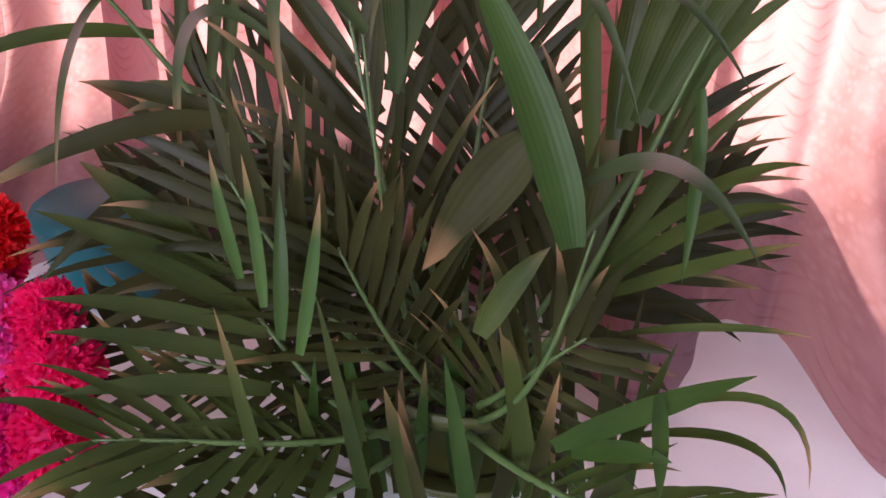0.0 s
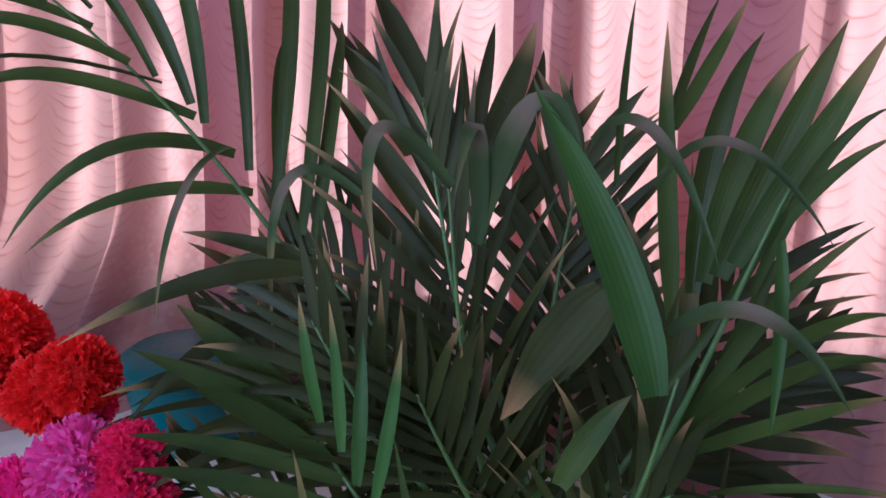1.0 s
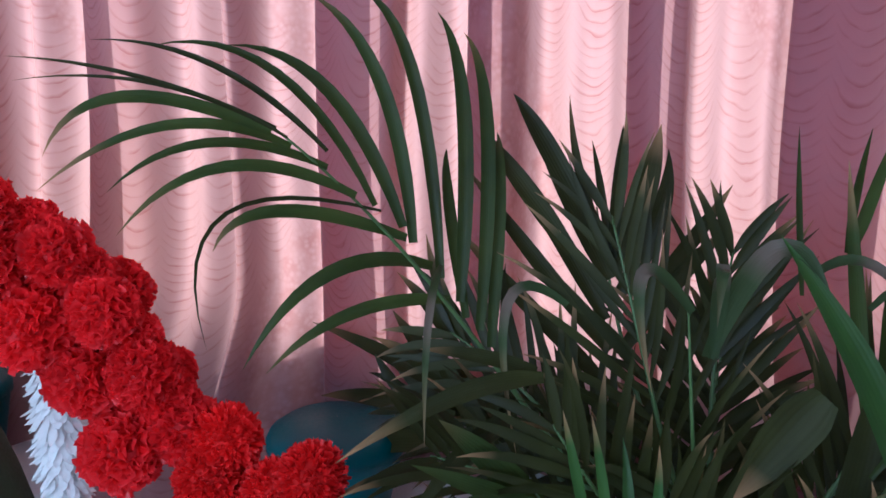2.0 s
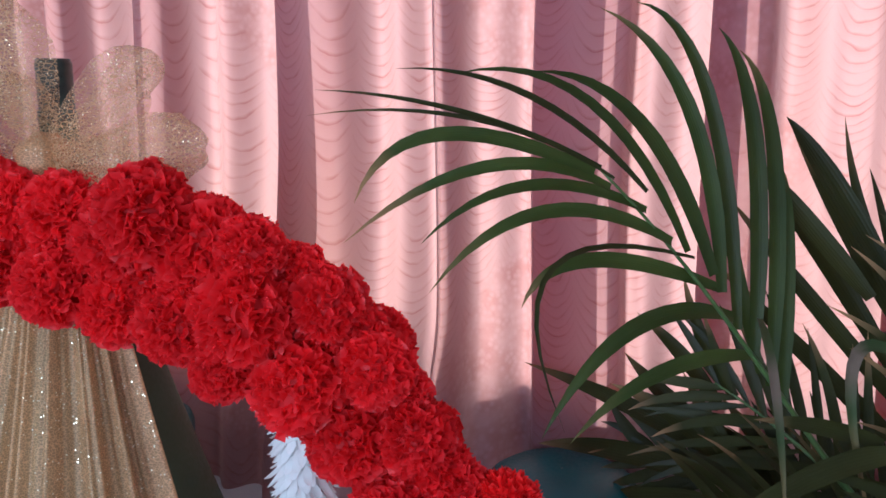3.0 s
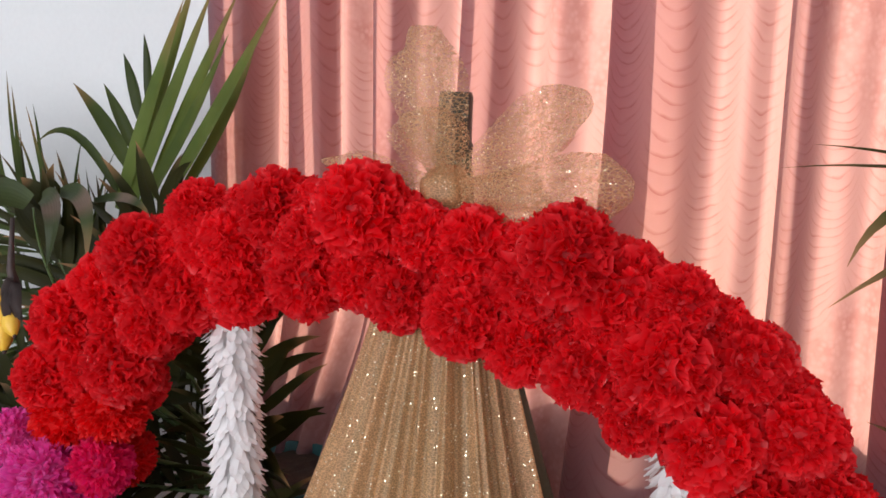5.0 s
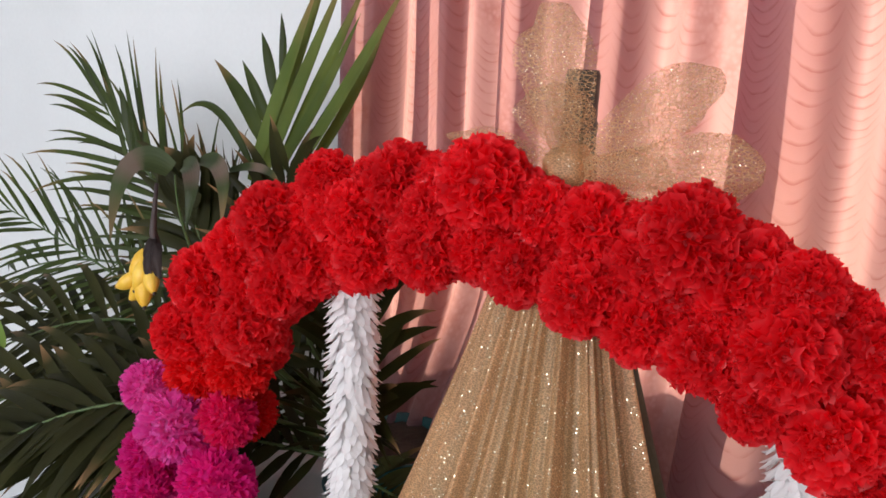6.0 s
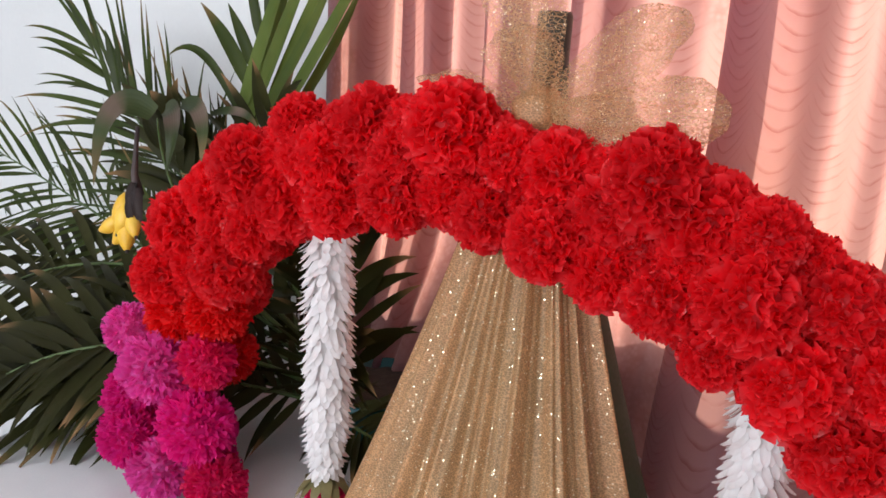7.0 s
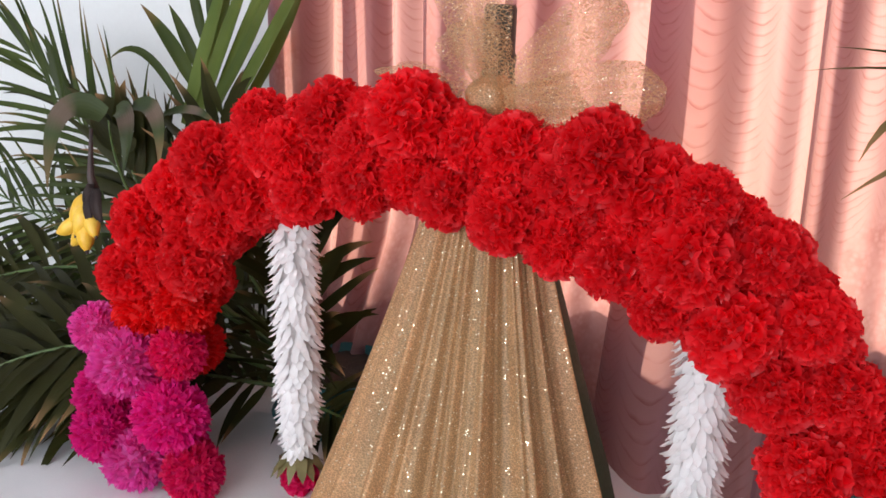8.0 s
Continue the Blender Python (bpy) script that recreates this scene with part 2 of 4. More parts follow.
def box(bm, x0, y0, z0, x1, y1, z1, bevel=0.0):
    r = bmesh.ops.create_cube(bm, size=1, matrix=Matrix.Translation(((x0 + x1) / 2, (y0 + y1) / 2, (z0 + z1) / 2)) @ Matrix.Diagonal((x1 - x0, y1 - y0, z1 - z0, 1)))
    if bevel:
        es = {e for v in r["verts"] for e in v.link_edges}
        bmesh.ops.bevel(bm, geom=list(es), offset=bevel, segments=2, affect="EDGES")
    return bm


def lathe(bm, rings, n=40, centre=(0, 0, 0), ripple=None):
    """Rings of (radius, z) turned round an axis."""
    loops = []
    for r, z in rings:
        loops.append([bm.verts.new((centre[0] + r * math.cos(2 * math.pi * i / n), centre[1] + r * math.sin(2 * math.pi * i / n), centre[2] + z)) for i in range(n)])
    for a, b in zip(loops, loops[1:]):
        for i in range(n):
            bm.faces.new((a[i], a[(i + 1) % n], b[(i + 1) % n], b[i]))
    return loops


def bezier(ps, t):
    p = [Vector(q) for q in ps]
    while len(p) > 1:
        p = [a.lerp(b, t) for a, b in zip(p, p[1:])]
    return p[0]


def tube(bm, pts, radii, n=7):
    loops = []
    for i, p in enumerate(pts):
        d = (pts[min(i + 1, len(pts) - 1)] - pts[max(i - 1, 0)]).normalized()
        s = d.cross(Vector((0.3, 0.2, 1))).normalized()
        w = d.cross(s)
        loops.append([bm.verts.new(p + radii[i] * (math.cos(2 * math.pi * k / n) * s + math.sin(2 * math.pi * k / n) * w)) for k in range(n)])
    for a, b in zip(loops, loops[1:]):
        for k in range(n):
            bm.faces.new((a[k], a[(k + 1) % n], b[(k + 1) % n], b[k]))
    bm.faces.new(loops[0][::-1])
    bm.faces.new(loops[-1])


# ---------------------------------------------------------------- room
X0, X1, Y0, Y1, Z0, Z1 = -3.9, 2.6, -2.2, 1.656, -0.1, 2.6
WX0, WX1, WZ0, WZ1 = -1.33, 1.75, 0.865, 2.3


def structure(name, bm, mat, label, category):
    return tagged(new(name, finish(bm, name, mat, False)), label, category, "", "structure")


def room():
    bm = bmesh.new()
    for a in ((X0, Y1, Z0, WX0, Y1 + 0.2, Z1), (WX1, Y1, Z0, X1, Y1 + 0.2, Z1), (WX0, Y1, Z0, WX1, Y1 + 0.2, WZ0), (WX0, Y1, WZ1, WX1, Y1 + 0.2, Z1)):
        box(bm, *a)
    structure("wall_north", bm, WHITE_WALL, "white painted wall with a wide window opening", "wall")
    bm = bmesh.new()
    for a in ((X0, Y0 - 0.2, Z0, -2.8, Y0, Z1), (0.6, Y0 - 0.2, Z0, X1, Y0, Z1), (-2.8, Y0 - 0.2, Z0, 0.6, Y0, 0.85), (-2.8, Y0 - 0.2, 2.35, 0.6, Y0, Z1)):
        box(bm, *a)
    structure("wall_south", bm, WHITE_WALL, "white painted wall with a window opening", "wall")
    structure("wall_west", box(bmesh.new(), X0 - 0.2, Y0 - 0.2, Z0, X0, Y1 + 0.2, Z1), WHITE_WALL, "plain white painted wall", "wall")
    structure("wall_east", box(bmesh.new(), X1, Y0 - 0.2, Z0, X1 + 0.2, Y1 + 0.2, Z1), WHITE_WALL, "plain white painted wall", "wall")
    structure("floor", box(bmesh.new(), X0 - 0.2, Y0 - 0.2, Z0 - 0.1, X1 + 0.2, Y1 + 0.2, Z0), FLOOR, "grey tiled floor of the room", "floor")
    structure("ceiling", box(bmesh.new(), X0 - 0.2, Y0 - 0.2, Z1, X1 + 0.2, Y1 + 0.2, Z1 + 0.1), CEILING, "white painted ceiling", "ceiling")


room()

# ---------------------------------------------------------------- curtain
# spans in which the cloth lies three deep: from, to, and how gently it opens again
PLEATS = [(-1.40, -1.30, 0.02), (-1.22, -1.13, 0.02), (-1.035, -0.985, 0.03), (-0.87, -0.81, 0.03), (-0.622, -0.515, 0.05), (-0.355, -0.335, 0.03), (-0.20, -0.07, 0.012), (0.045, 0.115, 0.02),
          (0.295, 0.375, 0.012), (0.53, 0.69, 0.02), (1.0, 1.05, 0.03), (1.16, 1.22, 0.03), (1.42, 1.52, 0.03)]


def hem(x, z):
    """How far the lower cloth is pulled out over the table."""
    low = min(1.0, max(0.0, (1.0 - z) / 0.33))
    low = low * low * (3 - 2 * low)
    return low * (0.26 * math.exp(-((x - 0.6) / 0.09) ** 2) + 0.36 / (1 + math.exp(-(x - 0.86) / 0.015)) + 0.2 * math.exp(-((x + 0.43) / 0.15) ** 2) + 0.17 * math.exp(-((x + 1.05) / 0.15) ** 2))


def curtain():
    prof, x = [], -1.43
    for a, b, ease in PLEATS:
        while x < a - 0.012:
            prof.append((x, 1.625 + 0.016 * math.sin(x * 47) + 0.012 * math.sin(x * 83 + 1) + 0.01 * math.sin(x * 19)))
            x += 0.011
        prof += [(a, 1.628), ((a + b) / 2, 1.632), (b - 0.003, 1.630), (b + 0.004, 1.622), (b - 0.004, 1.612), ((a + b) / 2, 1.608), (a + 0.004, 1.606),
                 (a - 0.006, 1.596), (a + 0.004, 1.584), ((2 * a + b) / 3, 1.562), ((a + 2 * b) / 3, 1.552), (b, 1.552), (b + 0.35 * ease, 1.562), (b + 0.7 * ease, 1.588), (b + ease, 1.612)]
        x = b + ease + 0.012
    while x < 1.85:
        prof.append((x, 1.62 + 0.015 * math.sin(x * 47)))
        x += 0.015
    q = [prof[0]]
    for p, r in zip(prof, prof[1:]):
        q += [(0.75 * p[0] + 0.25 * r[0], 0.75 * p[1] + 0.25 * r[1]), (0.25 * p[0] + 0.75 * r[0], 0.25 * p[1] + 0.75 * r[1])]
    prof = q + [prof[-1]]
    bm = bmesh.new()
    uvl = bm.loops.layers.uv.new("uv")
    run = [0.0]
    for p, r in zip(prof, prof[1:]):
        run.append(run[-1] + math.dist(p, r))
    zs = [0.651 + (2.42 - 0.651) * i / 44 for i in range(45)]
    grid = []
    for z in zs:
        k = max(0.0, (1.25 - z))
        row = []
        for (px, py), r in zip(prof, run):
            sway = 0.018 * k * math.sin(px * 5 + z * 2.1) + 0.004 * math.sin(px * 31 + z * 6)
            lean = 0.035 * k * math.sin(px * 3.1 + 1.0)
            row.append(bm.verts.new((px + lean + 0.004 * math.sin(z * 5 + px * 9), py + sway - 0.05 * k * k - hem(px, z), z)))
        grid.append(row)
    for i, (a, b) in enumerate(zip(grid, grid[1:])):
        for j in range(len(prof) - 1):
            f = bm.faces.new((a[j], a[j + 1], b[j + 1], b[j]))
            for lo, uv in zip(f.loops, ((run[j], zs[i]), (run[j + 1], zs[i]), (run[j + 1], zs[i + 1]), (run[j], zs[i + 1]))):
                lo[uvl].uv = uv
    c = thing("curtain", "pink jacquard curtain in deep pleats, lit from behind", "curtain", (0.2, 1.6, 0.651))
    for v in bm.verts:
        v.co -= Vector((0.2, 1.6, 0.651))
    part("cloth", bm, CURTAIN, c)
    bm = bmesh.new()
    tube(bm, [Vector((-1.7, 0.03, 1.75)), Vector((1.6, 0.03, 1.75))], [0.014, 0.014], 12)
    part("rod", bm, WOOD, c, "brown wooden curtain rod")


curtain()

# ---------------------------------------------------------------- table
TABLE = 0.65


def table():
    t = thing("table", "long table under a white cloth, against the curtain", "table", (-0.35, 1.2, Z0))
    box_top = box(bmesh.new(), -1.2, -0.42, 0.71, 1.6, 0.42, 0.742, 0.006)
    part("tabletop", box_top, WOOD, t)
    for x in (-1.1, 1.5):
        for y in (-0.35, 0.35):
            part("leg", box(bmesh.new(), x - 0.03, y - 0.03, 0, x + 0.03, y + 0.03, 0.71, 0.004), WOOD, t)
    c = thing("tablecloth", "white tablecloth with soft creases over the table", "tablecloth", (-0.35, 1.2, TABLE))
    bm = bmesh.new()
    nx, ny = 110, 46
    vs = []
    for j in range(ny + 1):
        row = []
        for i in range(nx + 1):
            x, y = -1.32 + 3.04 * i / nx, -0.56 + 0.99 * j / ny
            over = max(0, -0.43 - y, -1.21 - x, x - 1.61)
            z = 0.004 * noise.noise((x * 4, y * 5, 0)) + 0.002 * noise.noise((x * 15, y * 13, 3))
            xx, yy = x, y
            if over > 0:
                z -= over * 1.6
                yy = max(y, -0.44) if y < -0.43 else y
                xx = min(max(x, -1.22), 1.62)
                yy += 0.012 * math.sin(x * 26) if y < -0.43 else 0
            row.append(bm.verts.new((xx, yy, z)))
        vs.append(row)
    for a, b in zip(vs, vs[1:]):
        for i in range(nx):
            bm.faces.new((a[i], a[i + 1], b[i + 1], b[i]))
    part("cloth", bm, CLOTH, c)


table()

# ---------------------------------------------------------------- flower arch


def pompom(name, mat, seed, radius=0.05, petals=400, width=0.20, ruffle=0.10, cols=3):
    """A ball of ruffled petals round a core."""
    rng = random.Random(seed)
    bm = bmesh.new()
    uvl = bm.loops.layers.uv.new("uv")
    bmesh.ops.create_icosphere(bm, subdivisions=2, radius=radius * 0.80)
    steps = [-1 + 2 * j / cols for j in range(cols + 1)]
    for k in range(petals):
        z = 1 - 2 * (k + 0.5) / petals
        a = k * 2.39996 + rng.uniform(-0.3, 0.3)
        d = Vector((math.sqrt(1 - z * z) * math.cos(a), math.sqrt(1 - z * z) * math.sin(a), z))
        d = (d + Vector([rng.uniform(-0.16, 0.16) for _ in range(3)])).normalized()
        s = d.orthogonal().normalized()
        s.rotate(Matrix.Rotation(rng.uniform(0, 6.3), 3, d))
        w = d.cross(s)
        end = radius * rng.uniform(0.91, 1.06) * (1 + 0.06 * noise.noise(d * 2.5 + Vector((seed, 0, 0)))) * (1 + 0.10 * noise.noise(d * 5.5 + Vector((0, seed, 0))))
        wide = radius * width * rng.uniform(0.8, 1.3)
        rows = []
        for i, f in enumerate((0.6, 0.84, 1.0)):
            row = []
            for j, g in enumerate(steps):
                ww = wide * (0.35 + 0.65 * f)
                up = end * f - (0.07 * radius if i == 2 and j % 2 == rng.randint(0, 1) else 0)
                curl = ruffle * radius * (rng.uniform(-1, 1) if i else 0) + 0.08 * radius * g * g * f
                row.append(bm.verts.new(d * up + s * g * ww + w * curl))
            rows.append(row)
        for i in range(2):
            for j in range(cols):
                fc = bm.faces.new((rows[i][j], rows[i][j + 1], rows[i + 1][j + 1], rows[i + 1][j]))
                for lo, uv in zip(fc.loops, ((j / cols, i / 2), ((j + 1) / cols, i / 2), ((j + 1) / cols, (i + 1) / 2), (j / cols, (i + 1) / 2))):
                    lo[uvl].uv = uv
    return finish(bm, name, mat, True)


ARCH_LINE = [(-1.19, 0.60), (-1.19, 0.70), (-1.195, 0.80), (-1.19, 0.89), (-1.17, 0.98), (-1.12, 1.08), (-1.03, 1.15), (-0.93, 1.19), (-0.83, 1.205),
             (-0.72, 1.197), (-0.62, 1.183), (-0.54, 1.165), (-0.47, 1.14), (-0.40, 1.10), (-0.34, 1.055), (-0.29, 1.0), (-0.24, 0.94), (-0.17, 0.88), (-0.09, 0.84),
             (-0.02, 0.77), (0.0, 0.70), (0.0, 0.60)]


def arch_y(x, z):
    """The hoop stands a little askew: its first foot is the nearer one."""
    if x < -0.5:
        return 1.07 - 0.06 * min(1.0, max(0.0, (0.95 - z) / 0.2))
    return 1.07 + 0.055 * min(1.0, (x + 0.5) / 0.25) - 0.1 * min(1.0, max(0.0, (0.88 - z) / 0.18))


def arch_point(s):
    """Place and direction on the arch's middle line, s metres from its first foot."""
    for (ax, az), (bx, bz) in zip(ARCH_LINE, ARCH_LINE[1:]):
        d = math.dist((ax, az), (bx, bz))
        if s <= d or (bx, bz) == ARCH_LINE[-1]:
            f = s / d
            x, z = ax + (bx - ax) * f, az + (bz - az) * f
            return Vector((x, arch_y(x, z), z)), Vector(((bx - ax) / d, 0, (bz - az) / d))
        s -= d


# the flowers one by one: place along the hoop, height, radius
RED_RISE = [(-0.766, 1.245, 0.054), (-0.886, 1.234, 0.049), (-0.998, 1.222, 0.040), (-0.974, 1.189, 0.044), (-0.92, 1.139, 0.044), (-0.836, 1.162, 0.050), (-0.765, 1.174, 0.042),
            (-1.082, 1.163, 0.051), (-1.024, 1.119, 0.053), (-1.211, 1.06, 0.050), (-1.238, 0.979, 0.049), (-1.113, 1.016, 0.050), (-1.155, 1.112, 0.046), (-1.18, 1.0, 0.046),
            (-1.066, 1.078, 0.042), (-1.125, 1.068, 0.042), (-0.935, 1.196, 0.040), (-0.826, 1.21, 0.040)]
RED_FALL = [(-0.637, 1.213, 0.045), (-0.715, 1.157, 0.042), (-0.637, 1.142, 0.045), (-0.528, 1.222, 0.049), (-0.573, 1.187, 0.044), (-0.576, 1.12, 0.043), (-0.481, 1.186, 0.051),
            (-0.420, 1.186, 0.036), (-0.509, 1.106, 0.045), (-0.428, 1.121, 0.053), (-0.352, 1.128, 0.042), (-0.451, 1.062, 0.034), (-0.379, 1.044, 0.050), (-0.302, 1.062, 0.043),
            (-0.332, 0.978, 0.050), (-0.262, 0.985, 0.043), (-0.287, 0.891, 0.049), (-0.222, 0.912, 0.043), (-0.695, 1.222, 0.038)]
FIRST_FOOT = [("orange", -1.227, 0.921, 0.054), ("orange", -1.150, 0.945, 0.049), ("orchid", -1.305, 0.882, 0.040), ("orchid", -1.233, 0.845, 0.054), ("pink", -1.150, 0.868, 0.042),
              ("magenta", -1.271, 0.790, 0.049), ("magenta", -1.255, 0.738, 0.050), ("magenta", -1.140, 0.780, 0.056), ("orchid", -1.200, 0.703, 0.050), ("pink", -1.100, 0.700, 0.046)]
SECOND_FOOT = [("orange", -0.168, 0.905, 0.042), ("orange", -0.055, 0.875, 0.041), ("orange", -0.1, 0.848, 0.042), ("orchid", -0.02, 0.795, 0.050), ("pink", 0.032, 0.815, 0.036),
               ("pink", 0.046, 0.765, 0.044), ("pink", 0.058, 0.708, 0.044), ("magenta", 0.0, 0.695, 0.046), ("magenta", -0.07, 0.76, 0.046), ("pink", -0.09, 0.70, 0.046), ("orange", -0.18, 0.862, 0.044)]


def flower_arch():
    rng = random.Random(11)
    arch = thing("flower_arch", "arch of red artificial carnations with magenta pompoms at both feet", "flower arch", (-0.6, 1.07, TABLE))
    o = Vector((-0.6, 1.07, TABLE))
    kinds = {"red": [pompom("flower", RED, k, 0.056, 620, 0.17, 0.085, 3) for k in range(5)]}
    for kind, mat, seed in (("orange", ORANGE_RED, 20), ("pink", HOT_PINK, 30), ("magenta", MAGENTA, 40), ("orchid", ORCHID, 50)):
        kinds[kind] = [pompom("flower", mat, seed + k, 0.056, 1300, 0.05, 0.05, 1) for k in range(2)]
    total = sum(math.dist(a, b) for a, b in zip(ARCH_LINE, ARCH_LINE[1:]))
    bm = bmesh.new()
    pts = [arch_point(total * i / 60)[0] + Vector((0, 0.02, 0)) - o for i in range(61)]
    for p in pts:
        p.z = max(p.z, 0.004)
    tube(bm, pts, [0.006] * 61, 8)
    part("wire_frame", bm, WIRE, arch, "green wire hoop")

    def flower(kind, x, y, z, r):
        f = part("flower", rng.choice(kinds[kind]), None, arch)
        f.location = Vector((x, y, max(z, TABLE + 0.95 * r))) - o
        f.rotation_euler = [rng.uniform(0, 6.3) for _ in range(3)]
        k = 1.06 * r / 0.056
        f.scale = (k, k * rng.uniform(0.92, 1.0), k * rng.uniform(0.94, 1.04))

    reds = RED_RISE + RED_FALL
    for x, z, r in reds:
        flower("red", x, arch_y(x, z) + rng.uniform(-0.016, 0.016), z, r)
    # smaller ones pressed into the gaps between neighbours
    for i, (x, z, r) in enumerate(reds):
        for x1, z1, r1 in reds[i + 1:]:
            if math.dist((x, z), (x1, z1)) < (0.125 if x < -0.7 else 0.115):
                xm, zm = (x + x1) / 2, (z + z1) / 2
                flower("red", xm, arch_y(xm, zm) + rng.uniform(0.008, 0.026), zm, rng.uniform(0.030, 0.037))
    for kind, x, z, r in FIRST_FOOT + SECOND_FOOT:
        flower(kind, x, arch_y(x, z) + rng.uniform(-0.012, 0.012), z, r)
    # the hoop's far side, filled in behind
    n = 34
    for i in range(n):
        p, d = arch_point(total * (i + 0.5) / n)
        kind = "red" if p.z > (0.93 if p.x < -0.6 else 0.87) else "orange" if p.z > 0.83 else "pink" if i % 2 else "magenta"
        side = Vector((-d.z, 0, d.x)) * ((0.026 if p.x < -0.3 else 0.0) if i % 2 else -0.026)
        flower(kind, p.x + side.x, p.y + (0.06 if p.x < -0.3 else 0.035) + rng.uniform(-0.012, 0.012), p.z + side.z, rng.uniform(0.038, 0.044))


flower_arch()

# ---------------------------------------------------------------- white garlands


def white_garland(x, y, top, bottom, seed, end=True):
    rng = random.Random(seed)
    g = thing("white_garland", "hanging garland of white paper petals tied to the arch", "garland", (x, y, bottom), "white garlands")
    bm = bmesh.new()
    uvl = bm.loops.layers.uv.new("uv")
    h = top - bottom
    rows = int(h / 0.0085)
    for k in range(rows):
        z = h * k / rows + 0.02
        r = 0.034 * min(1.0, 0.45 + 2.2 * k / rows)
        cnt = 13
        for j in range(cnt):
            a = 2 * math.pi * (j + 0.5 * (k % 2)) / cnt + rng.uniform(-0.2, 0.2)
            out = Vector((math.cos(a), math.sin(a), 0))
            sd = Vector((-math.sin(a), math.cos(a), 0))
            ln = rng.uniform(0.018, 0.032)
            tip = rng.uniform(0.3, 0.95)
            v = []
            for f, w in ((0, 0.35), (0.45, 1.0), (0.8, 0.75), (1.0, 0.12)):
                c = out * (r * 0.62 + ln * 0.72 * f * (0.6 + 0.5 * tip * f)) + Vector((0, 0, z + 0.012 - ln * f * (0.95 - 0.4 * tip * f)))
                v.append([bm.verts.new(c + sd * e * w * 0.0058 + out * (abs(e) * 0.002)) for e in (-1, 0, 1)])
            for i in range(3):
                for e in range(2):
                    fc = bm.faces.new((v[i][e], v[i][e + 1], v[i + 1][e + 1], v[i + 1][e]))
                    for lo in fc.loops:
                        lo[uvl].uv = (0.5, 0.5)
    part("petals", bm, WHITE_PETAL, g, "white paper petals in close rows")
    bm = bmesh.new()
    lathe(bm, [(0.003, 0.0), (0.02, 0.03), (0.02, h * 0.97), (0.003, h + 0.05)], 12)
    part("core", bm, WHITE_PETAL, g)
    if end:
        bm = bmesh.new()
        for j in range(14):
            a = 2 * math.pi * j / 14 + rng.uniform(-0.2, 0.2)
            out = Vector((math.cos(a), math.sin(a), 0))
            sd = Vector((-math.sin(a), math.cos(a), 0))
            L = rng.uniform(0.03, 0.05)
            rows_ = []
            for f, w in ((0, 0.3), (0.4, 1), (0.8, 0.6), (1, 0.05)):
                c = out * (0.008 + L * f * 0.8) + Vector((0, 0, 0.016 - 0.03 * f * f + rng.uniform(-0.004, 0.004)))
                rows_.append([bm.verts.new(c + sd * e * w * 0.01) for e in (-1, 1)])
            for a_, b_ in zip(rows_, rows_[1:]):
                bm.faces.new((a_[0], a_[1], b_[1], b_[0]))
        part("leaf_cup", bm, DRIED, g, "olive dry leaves")
        f = part("rose", pompom("rose", HOT_PINK, seed + 7, 0.03, 120), None, g, "pink rose tassel")
        f.location = (0, 0, -0.025)


white_garland(-0.982, 1.12, 1.13, 0.70, 3)
white_garland(-0.412, 1.17, 1.10, 0.72, 5)

# ---------------------------------------------------------------- bottle wrapped in tulle


